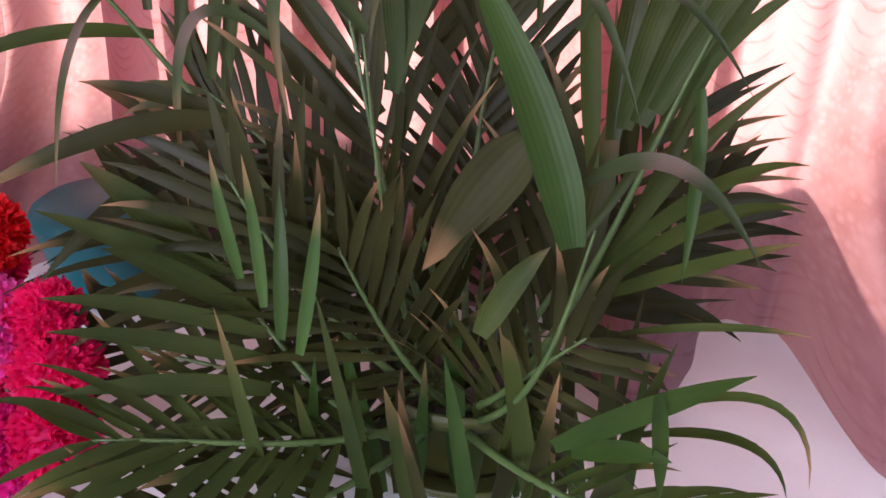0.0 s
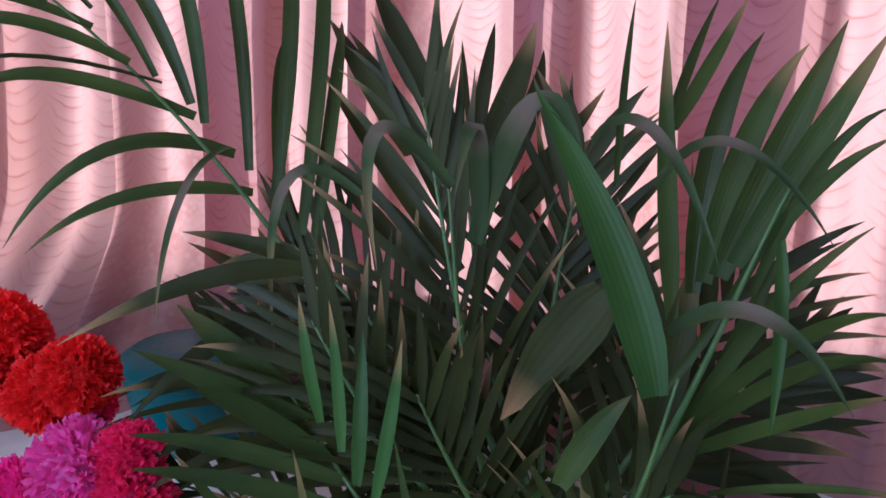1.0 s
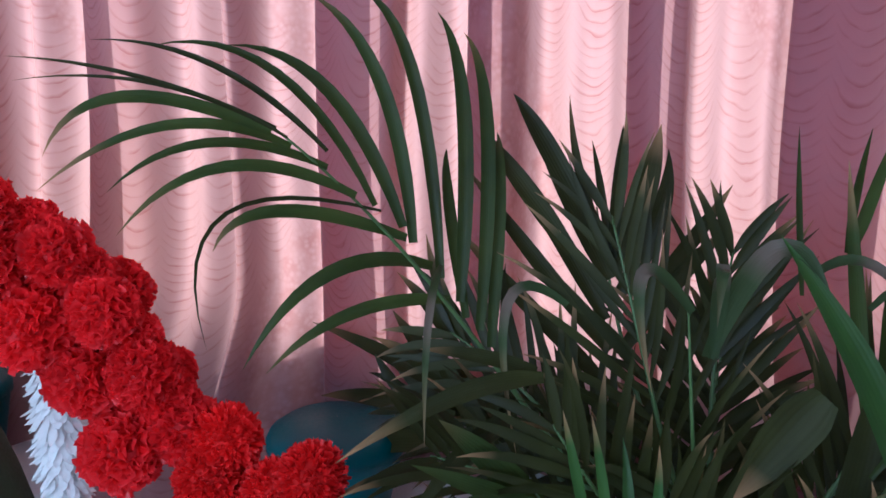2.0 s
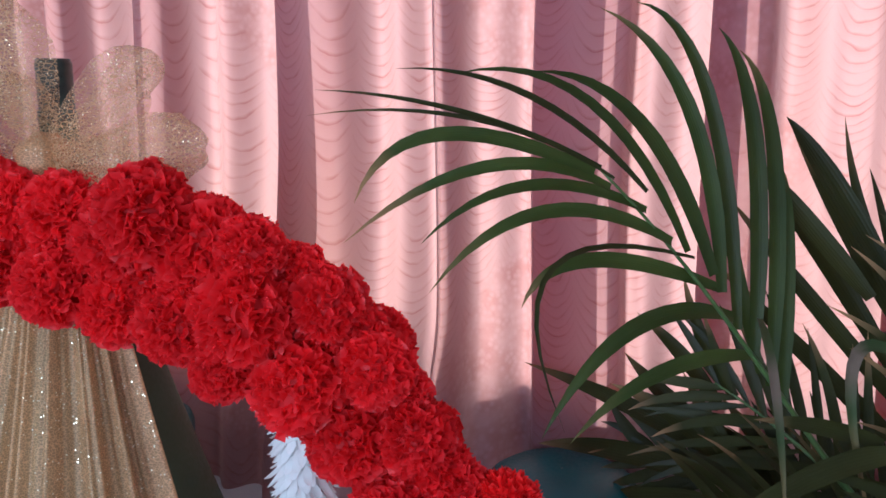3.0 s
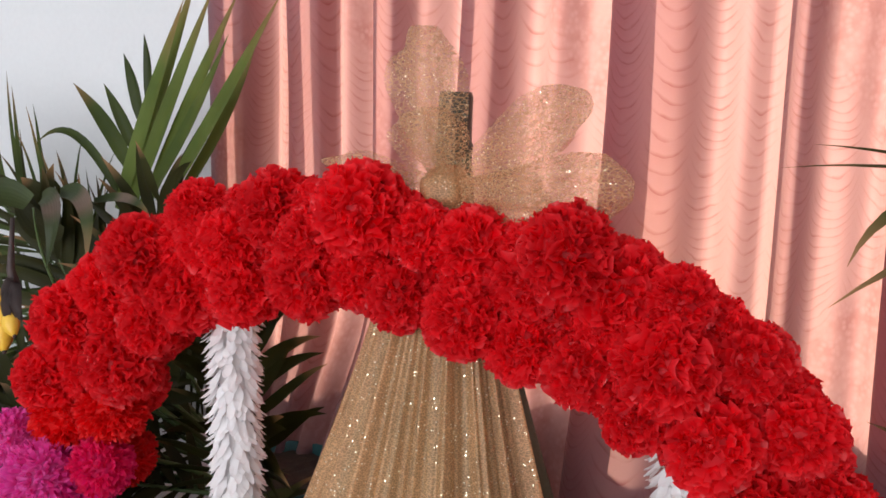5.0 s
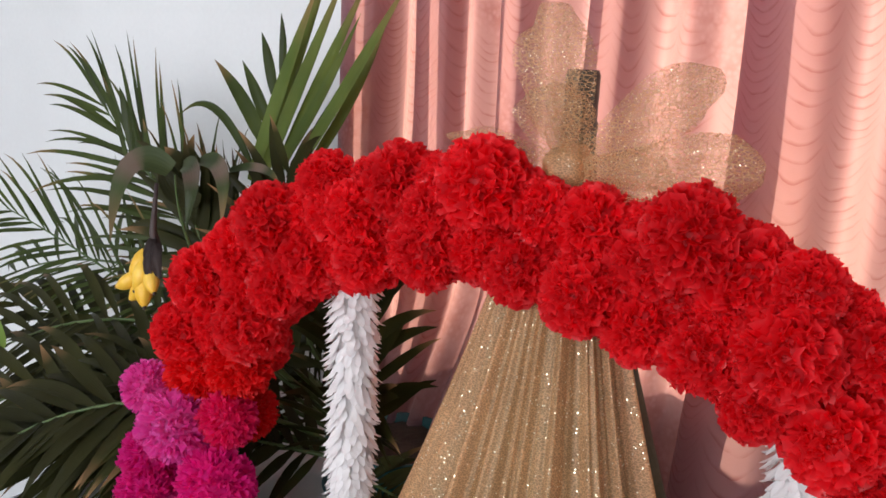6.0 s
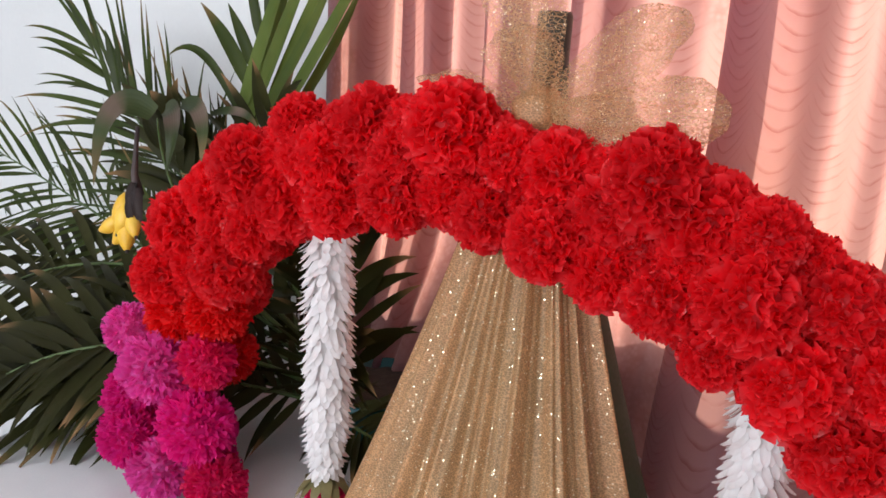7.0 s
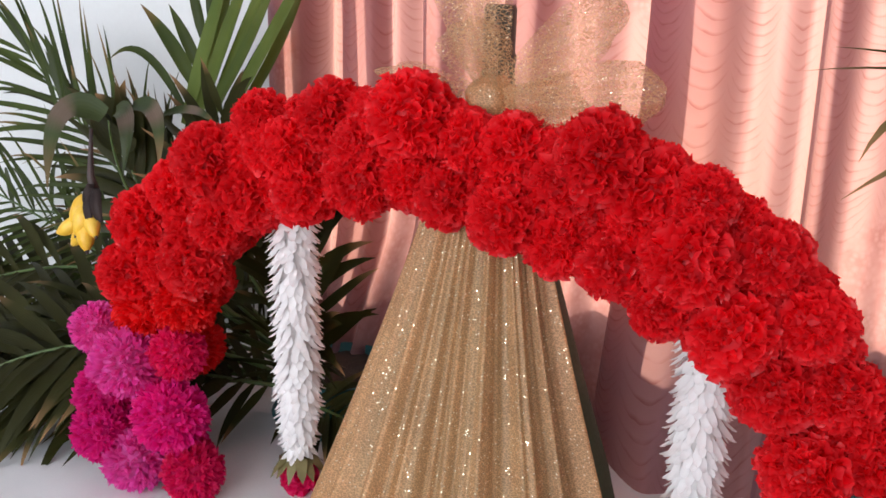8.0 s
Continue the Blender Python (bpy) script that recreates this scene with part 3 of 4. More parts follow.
def wrapped_bottle():
    o = Vector((-0.695, 1.16, TABLE))
    b = thing("wrapped_bottle", "dark green bottle dressed in glittering gold tulle with a bow", "bottle", o)
    bm = bmesh.new()
    lathe(bm, [(0.0, 0.002), (0.19, 0.002), (0.2, 0.02), (0.175, 0.12), (0.142, 0.22), (0.108, 0.33), (0.075, 0.44), (0.045, 0.54), (0.026, 0.6), (0.021, 0.64), (0.02, 0.66)], 48)
    part("bottle_body", bm, GREEN_GLASS, b, "dark green matt body")
    bm = bmesh.new()
    lathe(bm, [(0.0195, 0.655), (0.0215, 0.66), (0.0215, 0.668), (0.0195, 0.672), (0.0198, 0.722), (0.018, 0.728), (0.0, 0.728)], 32)
    part("cap", bm, CAP, b, "black foil cap")
    # skirt, gathered at the neck and open behind the bottle's side
    bm = bmesh.new()
    rng = random.Random(2)
    n, rows = 260, 30
    a0, a1 = radians(-222), radians(-17)
    ph = [rng.uniform(0, 6.3) for _ in range(6)]
    grid = []
    for j in range(rows + 1):
        f = j / rows
        z = 0.60 - 0.594 * f
        r = 0.034 + 0.075 * f ** 0.8 + 0.125 * f ** 1.5
        row = []
        for i in range(n + 1):
            a = a0 + (a1 - a0) * i / n
            w = (0.25 + f) * (0.026 * noise.noise((a * 6.5, f * 0.5, 4)) + 0.010 * noise.noise((a * 19, f * 0.7, 9)) + 0.0035 * math.sin(a * 61 + ph[0] + 2.0 * math.sin(a * 7)))
            row.append(bm.verts.new(((r + w + 0.012) * math.cos(a), (r + w + 0.012) * math.sin(a), z)))
        grid.append(row)
    for a, c in zip(grid, grid[1:]):
        for i in range(n):
            bm.faces.new((a[i], a[i + 1], c[i + 1], c[i]))
    part("skirt", bm, TULLE, b, "pleated gold tulle skirt with glitter")
    # bow loops: (tip, width, seed)
    knot = Vector((-0.688, 1.125, 1.268)) - o
    for tip, wide, seed in (((-0.712, 1.09, 1.446), 0.048, 1), ((-0.700, 1.075, 1.36), 0.050, 5), ((-0.530, 1.10, 1.378), 0.040, 2), ((-0.470, 1.10, 1.285), 0.046, 3), ((-0.835, 1.11, 1.285), 0.034, 4), ((-0.56, 1.10, 1.265), 0.042, 6)):
        part("bow_loop", loop_of_tulle(knot, Vector(tip) - o, wide, seed), TULLE_BOW, b, "sheer gold tulle loop")
    bm = bmesh.new()
    bmesh.ops.create_icosphere(bm, subdivisions=3, radius=0.03)
    for v in bm.verts:
        v.co *= 1 + 0.22 * noise.noise(v.co * 60)
        v.co += knot
    part("bow_knot", bm, TULLE, b, "gathered gold tulle knot")


def loop_of_tulle(a, tip, wide, seed):
    """A flattened loop from the knot out to its tip and back, crumpled."""
    bm = bmesh.new()
    d = tip - a
    length = d.length
    d.normalize()
    s = d.cross(Vector((0, 1, 0))).normalized()
    back = Vector((0, 1, 0))
    n, m = 26, 14
    grid = []
    for i in range(n + 1):
        f = i / n
        along = length * math.sin(math.pi * f) ** 0.85
        depth = 0.032 * math.cos(math.pi * f) * math.sin(math.pi * min(1, f * 1.0)) ** 0.5
        spread = wide * (0.18 + 0.82 * math.sin(math.pi * f) ** 0.8) * (1 - 0.25 * max(0, math.sin(math.pi * f) - 0.8) / 0.2)
        row = []
        for j in range(m + 1):
            g = 2 * j / m - 1
            c = a + d * along * (1 - 0.16 * g * g) + s * spread * g + back * (depth + 0.008 * math.sin(g * 7 + seed + f * 5) * math.sin(math.pi * f))
            c += Vector([0.009 * noise.noise((f * 3 + seed, g * 1.6, k * 7.7)) * math.sin(math.pi * f) for k in range(3)])
            row.append(bm.verts.new(c))
        grid.append(row)
    for p, q in zip(grid, grid[1:]):
        for j in range(m):
            bm.faces.new((p[j], p[j + 1], q[j + 1], q[j]))
    return bm


wrapped_bottle()

# ---------------------------------------------------------------- teal pots


def teal_pot(x, y, r, h, label, mat=TEAL, group=""):
    p = thing("flower_pot", label, "flower pot", (x, y, TABLE), group)
    bm = bmesh.new()
    lathe(bm, [(0.0, 0.003), (r * 0.66, 0.003), (r * 0.69, 0.012), (r * 0.93, h * 0.8), (r * 0.94, h * 0.82), (r, h * 0.83), (r * 1.02, h), (r * 0.97, h), (r * 0.93, h * 0.86), (r * 0.9, h * 0.84)], 48)
    part("body", bm, mat, p)
    bm = bmesh.new()
    lathe(bm, [(r * 0.92, h * 0.85), (r * 0.5, h * 0.87), (0.001, h * 0.88)], 32)
    for v in bm.verts:
        v.co.z += 0.006 * noise.noise(v.co * 60)
    part("soil", bm, SOIL, p, "dark potting soil")
    bm = bmesh.new()
    lathe(bm, [(r * 0.66, 0.0), (r * 1.0, 0.004), (r * 1.06, 0.016), (r * 1.02, 0.016), (r * 0.7, 0.006)], 48)
    part("saucer", bm, mat, p)
    return p


def teal_jar(x, y, r, h, label):
    p = thing("lidded_jar", label, "jar", (x, y, TABLE), "teal jars")
    bm = bmesh.new()
    lathe(bm, [(0.0, 0.002), (r * 0.72, 0.002), (r * 0.76, 0.012), (r * 0.97, h * 0.7), (r * 0.98, h * 0.72), (r * 0.9, h * 0.73)], 48)
    part("body", bm, TEAL, p)
    bm = bmesh.new()
    lathe(bm, [(r * 0.98, h * 0.715), (r * 1.02, h * 0.72), (r * 1.02, h * 0.8), (r * 0.97, h * 0.87), (r * 0.8, h * 0.95), (r * 0.45, h * 0.99), (0.001, h)], 48)
    part("lid", bm, TEAL, p, "domed teal lid")


teal_jar(-0.135, 1.46, 0.11, 0.155, "round teal plastic jar with a domed lid behind the arch")
teal_jar(-0.83, 1.46, 0.09, 0.19, "round teal plastic jar with a domed lid behind the bottle")


def bottle_cap(x, y):
    c = thing("plastic_lid", "small teal plastic lid lying on the white cloth", "lid", (x, y, TABLE + 0.003))
    bm = bmesh.new()
    lathe(bm, [(0.0, 0.0), (0.024, 0.0), (0.027, 0.004), (0.027, 0.016), (0.024, 0.022), (0.001, 0.024)], 32)
    part("shell", bm, TEAL, c)


bottle_cap(-0.175, 1.33)
teal_pot(0.43, 1.2, 0.10, 0.10, "olive green plastic pot that holds the palm", OLIVE, "")
teal_pot(-1.08, 1.36, 0.11, 0.10, "teal plastic pot that holds the tall palm")

# ---------------------------------------------------------------- palms


def leaflet(root, d, up, length, wide, droop, curl, K=8, pull=(0, 0, -1)):
    """One leaf blade: folded along its midrib, pointed, bending down along its length."""
    bm = bmesh.new()
    uvl = bm.loops.layers.uv.new("uv")
    p, t = root.copy(), d.normalized()
    rows = []
    for i in range(K + 1):
        f = i / K
        n = (up - t * up.dot(t))
        n = n.normalized() if n.length > 1e-4 else t.orthogonal()
        s = t.cross(n).normalized()
        w = wide * max(0.0, (0.30 + 2.6 * f) if f < 0.27 else (1.0 - ((f - 0.27) / 0.73) ** 2.2))
        w = max(w, wide * 0.02)
        lift = w * 0.35 * (1 - 0.5 * f)
        rows.append((bm.verts.new(p - s * w + n * lift), bm.verts.new(p), bm.verts.new(p + s * w + n * lift)))
        t = (t + Vector(pull) * droop * (0.15 + 2.1 * f * f) / K + s * curl / K).normalized()
        p = p + t * length / K
    for i, (a, b) in enumerate(zip(rows, rows[1:])):
        for e in range(2):
            fc = bm.faces.new((a[e], a[e + 1], b[e + 1], b[e]))
            for lo, uv in zip(fc.loops, ((e / 2, i / K), ((e + 1) / 2, i / K), ((e + 1) / 2, (i + 1) / K), (e / 2, (i + 1) / K))):
                lo[uvl].uv = uv
    return bm


def frond(palm, ctrl, pairs, length, wide, normal, a0=70, a1=22, droop=0.8, seed=0, start=0.3, mat=None, sides=(-1, 1), stem=0.004, fall=0.35, curl=0.35, pull=(0, 0, -1)):
    """A feathered leaf: a stalk along the control points with leaflets on both sides."""
    rng = random.Random(seed)
    o = palm.location
    pts = [bezier(ctrl, i / 24) - o for i in range(25)]
    bm = bmesh.new()
    tube(bm, pts, [stem * (1 - 0.8 * i / 24) + 0.0006 for i in range(25)], 7)
    fr = part("frond", bm, STEM, palm)
    up = Vector(normal).normalized()
    mat = mat or LEAF
    for i in range(pairs):
        f = start + (1 - start) * (i + 0.5) / pairs
        for side in sides:
            g = min(1.0, max(0.0, f + rng.uniform(-0.012, 0.012)))
            p = bezier(ctrl, g) - o
            t = (bezier(ctrl, min(1, g + 0.03)) - bezier(ctrl, max(0, g - 0.03))).normalized()
            n = (up - t * up.dot(t)).normalized()
            s = t.cross(n)
            k = (g - start) / (1 - start)
            ang = radians(a0 + (a1 - a0) * k + rng.uniform(-6, 6))
            d = t * math.cos(ang) + s * side * math.sin(ang) + n * rng.uniform(0.0, 0.25)
            L = length * (0.55 + 0.45 * math.sin(math.pi * min(1, 0.18 + 0.75 * k))) * (1 - fall * max(0, k - 0.6)) * rng.uniform(0.85, 1.1)
            bm = leaflet(p, d, n, L, wide * rng.uniform(0.8, 1.15), droop * rng.uniform(0.7, 1.35), curl * rng.uniform(-1, 1), 8, pull)
            part("leaflet", bm, mat, fr)
    return fr


def blade(palm, ctrl_root, d, up, length, wide, droop, mat, curl=0.0):
    return part("broad_leaf", leaflet(Vector(ctrl_root) - palm.location, Vector(d), Vector(up), length, wide, droop, curl, 14), mat, palm, "undivided young leaf")


def arc_leaf(palm, a, b, c, wide, mat, K=12):
    """One long blade along an arc from root a to tip c, folded along its midrib and tapering to a point."""
    bm = bmesh.new()
    uvl = bm.loops.layers.uv.new("uv")
    o = palm.location
    up = Vector((0.12, -0.85, 0.5))
    rows = []
    for i in range(K + 1):
        f = i / K
        p = bezier((a, b, c), f) - o
        t = (bezier((a, b, c), min(1, f + 0.02)) - bezier((a, b, c), max(0, f - 0.02))).normalized()
        n = (up - t * up.dot(t)).normalized()
        s = t.cross(n)
        w = wide * ((0.6 + 2.0 * f) if f < 0.2 else 1.0 if f < 0.4 else max(0.02, 1.0 - ((f - 0.4) / 0.6) ** 1.8))
        lift = 0.3 * w
        rows.append((bm.verts.new(p - s * w + n * lift), bm.verts.new(p - s * w * 0.5 + n * lift * 0.35), bm.verts.new(p), bm.verts.new(p + s * w * 0.5 + n * lift * 0.35), bm.verts.new(p + s * w + n * lift)))
    for i, (q, r) in enumerate(zip(rows, rows[1:])):
        for e in range(4):
            fc = bm.faces.new((q[e], q[e + 1], r[e + 1], r[e]))
            for lo, uv in zip(fc.loops, ((e / 4, i / K), ((e + 1) / 4, i / K), ((e + 1) / 4, (i + 1) / K), (e / 4, (i + 1) / K))):
                lo[uvl].uv = uv
    return part("leaflet", bm, mat, palm)


def stalk(palm, ctrl, r=0.004):
    pts = [bezier(ctrl, i / 20) - palm.location for i in range(21)]
    bm = bmesh.new()
    tube(bm, pts, [r * (1 - 0.75 * i / 20) for i in range(21)], 7)
    return part("stalk", bm, STEM, palm)


def right_palm():
    p = thing("areca_palm", "potted areca palm with arching feathered fronds", "palm", (0.43, 1.2, TABLE + 0.085), "palms")
    F = (0, -1, 0.25)
    stalk(p, [(0.36, 1.2, 0.735), (0.2, 1.27, 0.87), (0.06, 1.25, 1.12), (-0.082, 1.1, 1.275)], 0.005)
    stalk(p, [(0.42, 1.15, 0.735), (0.365, 1.1, 0.85), (0.362, 1.1, 0.98), (0.347, 1.09, 1.117)])
    stalk(p, [(0.42, 1.25, 0.735), (0.31, 1.36, 0.86), (0.28, 1.44, 1.05), (0.255, 1.47, 1.153)], 0.005)
    stalk(p, [(0.40, 1.1, 0.72), (0.34, 1.05, 0.73), (0.26, 1.08, 0.84), (0.178, 1.1, 0.921)])
    stalk(p, [(0.46, 1.12, 0.735), (0.55, 1.1, 0.88), (0.57, 1.1, 1.0), (0.613, 1.08, 1.121)], 0.005)
    stalk(p, [(0.45, 1.12, 0.735), (0.52, 1.02, 0.82), (0.53, 1.0, 0.92), (0.545, 1.0, 0.99)])
    # leaflets of the frond that leans over towards the arch
    arc_leaf(p, (-0.085, 1.100, 1.270), (-0.250, 1.030, 1.351), (-0.283, 1.000, 1.248), 0.0076, LEAF)
    arc_leaf(p, (-0.071, 1.120, 1.254), (-0.174, 1.040, 1.320), (-0.293, 1.000, 1.213), 0.0066, LEAF)
    arc_leaf(p, (-0.037, 1.140, 1.231), (-0.153, 1.060, 1.297), (-0.229, 1.020, 1.211), 0.0061, LEAF)
    arc_leaf(p, (-0.011, 1.160, 1.198), (-0.140, 1.070, 1.285), (-0.221, 1.020, 1.168), 0.0075, LEAF)
    arc_leaf(p, (0.013, 1.180, 1.179), (-0.190, 1.035, 1.251), (-0.093, 0.950, 1.078), 0.0029, LEAF_SHADED)
    arc_leaf(p, (0.038, 1.200, 1.145), (-0.121, 1.100, 1.222), (-0.147, 1.080, 1.143), 0.0085, LEAF)
    arc_leaf(p, (0.061, 1.240, 1.104), (-0.055, 1.150, 1.158), (-0.127, 1.100, 1.005), 0.0096, LEAF)
    arc_leaf(p, (0.083, 1.240, 1.063), (-0.026, 1.150, 1.089), (-0.099, 1.100, 1.003), 0.0083, LEAF)
    arc_leaf(p, (-0.079, 1.100, 1.275), (-0.194, 1.030, 1.341), (-0.317, 1.000, 1.344), 0.0029, LEAF_SHADED)
    arc_leaf(p, (-0.067, 1.100, 1.265), (-0.180, 1.050, 1.345), (-0.341, 1.040, 1.321), 0.0026, LEAF_SHADED)
    arc_leaf(p, (-0.037, 1.140, 1.249), (-0.140, 1.100, 1.370), (-0.262, 1.060, 1.363), 0.0039, LEAF_SHADED)
    arc_leaf(p, (0.006, 1.180, 1.185), (-0.081, 1.140, 1.392), (-0.217, 1.100, 1.359), 0.0057, LEAF)
    arc_leaf(p, (0.034, 1.200, 1.158), (-0.037, 1.190, 1.366), (-0.149, 1.140, 1.362), 0.0085, LEAF)
    arc_leaf(p, (0.044, 1.210, 1.138), (0.022, 1.220, 1.379), (-0.092, 1.230, 1.428), 0.0086, LEAF)
    arc_leaf(p, (0.068, 1.260, 1.085), (0.040, 1.295, 1.423), (-0.057, 1.310, 1.441), 0.0084, LEAF)
    arc_leaf(p, (0.090, 1.280, 1.051), (0.098, 1.350, 1.352), (0.038, 1.380, 1.417), 0.0101, LEAF)
    arc_leaf(p, (0.113, 1.300, 1.009), (0.126, 1.380, 1.339), (0.067, 1.420, 1.393), 0.0097, LEAF)
    arc_leaf(p, (0.128, 1.300, 0.987), (0.133, 1.370, 1.227), (0.118, 1.400, 1.260), 0.0090, LEAF)
    arc_leaf(p, (0.098, 1.280, 1.030), (0.051, 1.350, 1.204), (0.052, 1.380, 1.238), 0.0080, LEAF)
    # leaflets behind, against the curtain, their backlit darkness put into the colour
    arc_leaf(p, (0.225, 1.360, 1.105), (0.143, 1.410, 1.201), (0.092, 1.420, 1.265), 0.0131, LEAF_SHADED)
    arc_leaf(p, (0.251, 1.400, 1.127), (0.170, 1.450, 1.267), (0.133, 1.460, 1.312), 0.0152, LEAF_SHADED)
    arc_leaf(p, (0.274, 1.420, 1.000), (0.170, 1.470, 1.173), (0.094, 1.480, 1.254), 0.0135, LEAF_SHADED)
    arc_leaf(p, (0.276, 1.420, 1.058), (0.202, 1.460, 1.197), (0.147, 1.500, 1.296), 0.0155, LEAF_SHADED)
    arc_leaf(p, (0.278, 1.420, 1.086), (0.222, 1.460, 1.177), (0.210, 1.500, 1.311), 0.0077, LEAF_SHADED)
    arc_leaf(p, (0.276, 1.440, 1.098), (0.258, 1.470, 1.192), (0.245, 1.500, 1.246), 0.0057, LEAF_SHADED)
    arc_leaf(p, (0.280, 1.440, 1.084), (0.286, 1.470, 1.204), (0.288, 1.500, 1.269), 0.0100, LEAF_SHADED)
    arc_leaf(p, (0.284, 1.440, 1.070), (0.328, 1.470, 1.183), (0.341, 1.500, 1.271), 0.0186, LEAF_SHADED)
    arc_leaf(p, (0.293, 1.440, 1.035), (0.361, 1.450, 1.151), (0.353, 1.500, 1.236), 0.0144, LEAF_SHADED)
    arc_leaf(p, (0.324, 1.400, 1.035), (0.397, 1.450, 1.123), (0.438, 1.460, 1.191), 0.0110, LEAF_SHADED)
    arc_leaf(p, (0.281, 1.400, 0.961), (0.167, 1.420, 1.087), (0.066, 1.440, 1.212), 0.0120, LEAF_SHADED)
    arc_leaf(p, (0.289, 1.380, 0.909), (0.156, 1.400, 1.026), (0.051, 1.420, 1.131), 0.0119, LEAF_SHADED)
    arc_leaf(p, (0.299, 1.400, 0.963), (0.381, 1.420, 1.093), (0.436, 1.440, 1.134), 0.0126, LEAF_SHADED)
    # blades that fold over, brown along the fold
    arc_leaf(p, (0.352, 1.090, 1.103), (0.267, 1.045, 1.222), (0.313, 1.020, 1.041), 0.0071, LEAF_BENT)
    arc_leaf(p, (0.376, 1.100, 1.055), (0.376, 1.070, 1.223), (0.369, 1.040, 1.103), 0.0087, LEAF_BENT)
    arc_leaf(p, (0.371, 1.100, 1.055), (0.423, 1.070, 1.251), (0.467, 1.040, 1.128), 0.0111, LEAF_BENT)
    arc_leaf(p, (0.465, 1.100, 1.146), (0.512, 1.060, 1.208), (0.568, 1.020, 1.061), 0.0056, LEAF_BENT)
    arc_leaf(p, (0.227, 1.200, 1.075), (0.121, 1.170, 1.164), (0.182, 1.100, 0.933), 0.0063, LEAF_BENT)
    arc_leaf(p, (0.535, 1.040, 1.011), (0.595, 1.000, 1.080), (0.650, 0.960, 0.992), 0.0065, LEAF_BENT)
    arc_leaf(p, (0.516, 1.100, 1.113), (0.562, 1.060, 1.203), (0.639, 1.020, 1.085), 0.0046, LEAF_BENT)
    arc_leaf(p, (0.081, 1.200, 1.115), (0.083, 1.080, 1.111), (0.094, 1.040, 0.959), 0.0046, LEAF_BENT)
    arc_leaf(p, (0.607, 1.050, 1.085), (0.615, 1.040, 1.018), (0.612, 1.030, 0.943), 0.0052, LEAF_YOUNG)
    # broad young blade and the dark blade below it
    arc_leaf(p, (0.530, 1.000, 0.975), (0.508, 1.010, 1.067), (0.422, 1.060, 1.188), 0.0158, LEAF_YOUNG)
    arc_leaf(p, (0.485, 1.100, 1.022), (0.449, 1.100, 0.977), (0.401, 1.100, 0.899), 0.0249, LEAF_SHADED)
    # pleated fan away from the arch
    arc_leaf(p, (0.538, 1.150, 0.991), (0.519, 1.165, 1.123), (0.512, 1.200, 1.248), 0.0087, LEAF)
    arc_leaf(p, (0.552, 1.140, 1.020), (0.549, 1.160, 1.175), (0.591, 1.180, 1.238), 0.0105, LEAF)
    arc_leaf(p, (0.560, 1.140, 1.030), (0.578, 1.150, 1.169), (0.624, 1.160, 1.228), 0.0115, LEAF)
    arc_leaf(p, (0.571, 1.130, 1.038), (0.614, 1.140, 1.160), (0.649, 1.150, 1.246), 0.0133, LEAF)
    arc_leaf(p, (0.582, 1.120, 1.051), (0.633, 1.120, 1.154), (0.675, 1.120, 1.238), 0.0111, LEAF)
    arc_leaf(p, (0.478, 1.200, 1.100), (0.474, 1.240, 1.197), (0.478, 1.280, 1.279), 0.0037, LEAF)
    arc_leaf(p, (0.524, 1.200, 1.154), (0.553, 1.240, 1.214), (0.582, 1.280, 1.279), 0.0069, LEAF)
    arc_leaf(p, (0.519, 1.200, 1.149), (0.532, 1.240, 1.216), (0.556, 1.280, 1.279), 0.0048, LEAF)
    arc_leaf(p, (0.593, 1.100, 1.056), (0.630, 1.080, 1.135), (0.675, 1.060, 1.162), 0.0056, LEAF)
    arc_leaf(p, (0.596, 1.100, 1.033), (0.629, 1.080, 1.163), (0.669, 1.060, 1.181), 0.0052, LEAF)
    # long arcs low over the cloth
    arc_leaf(p, (0.551, 1.120, 0.901), (0.632, 1.060, 1.038), (0.676, 1.000, 1.050), 0.0066, LEAF)
    arc_leaf(p, (0.548, 1.120, 0.887), (0.638, 1.060, 1.014), (0.680, 1.000, 1.018), 0.0067, LEAF)
    arc_leaf(p, (0.553, 1.120, 0.883), (0.640, 1.060, 0.956), (0.682, 1.000, 0.997), 0.0062, LEAF)
    arc_leaf(p, (0.544, 1.120, 0.879), (0.603, 1.100, 1.036), (0.673, 1.080, 1.096), 0.0067, LEAF)
    arc_leaf(p, (0.522, 1.150, 0.834), (0.544, 1.145, 0.966), (0.554, 1.160, 1.055), 0.0170, LEAF_SHADED)
    arc_leaf(p, (0.555, 1.150, 0.846), (0.592, 1.145, 0.990), (0.624, 1.160, 1.062), 0.0087, LEAF)
    arc_leaf(p, (0.534, 1.100, 0.941), (0.588, 1.100, 1.028), (0.622, 1.100, 1.132), 0.0044, LEAF)
    arc_leaf(p, (0.598, 1.100, 0.778), (0.702, 0.970, 0.941), (0.711, 0.960, 0.829), 0.0037, LEAF)
    arc_leaf(p, (0.605, 1.100, 0.761), (0.692, 1.000, 0.861), (0.704, 0.980, 0.804), 0.0043, LEAF)
    arc_leaf(p, (0.532, 1.000, 0.806), (0.606, 0.960, 0.887), (0.652, 0.920, 0.936), 0.0092, LEAF_YOUNG)
    arc_leaf(p, (0.546, 1.000, 0.803), (0.590, 0.950, 0.852), (0.614, 0.940, 0.849), 0.0083, LEAF_YOUNG)
    arc_leaf(p, (0.599, 0.950, 0.895), (0.607, 0.950, 0.849), (0.611, 0.950, 0.807), 0.0060, LEAF_YOUNG)
    arc_leaf(p, (0.578, 1.100, 0.861), (0.663, 1.060, 0.907), (0.709, 1.020, 0.917), 0.0035, LEAF)
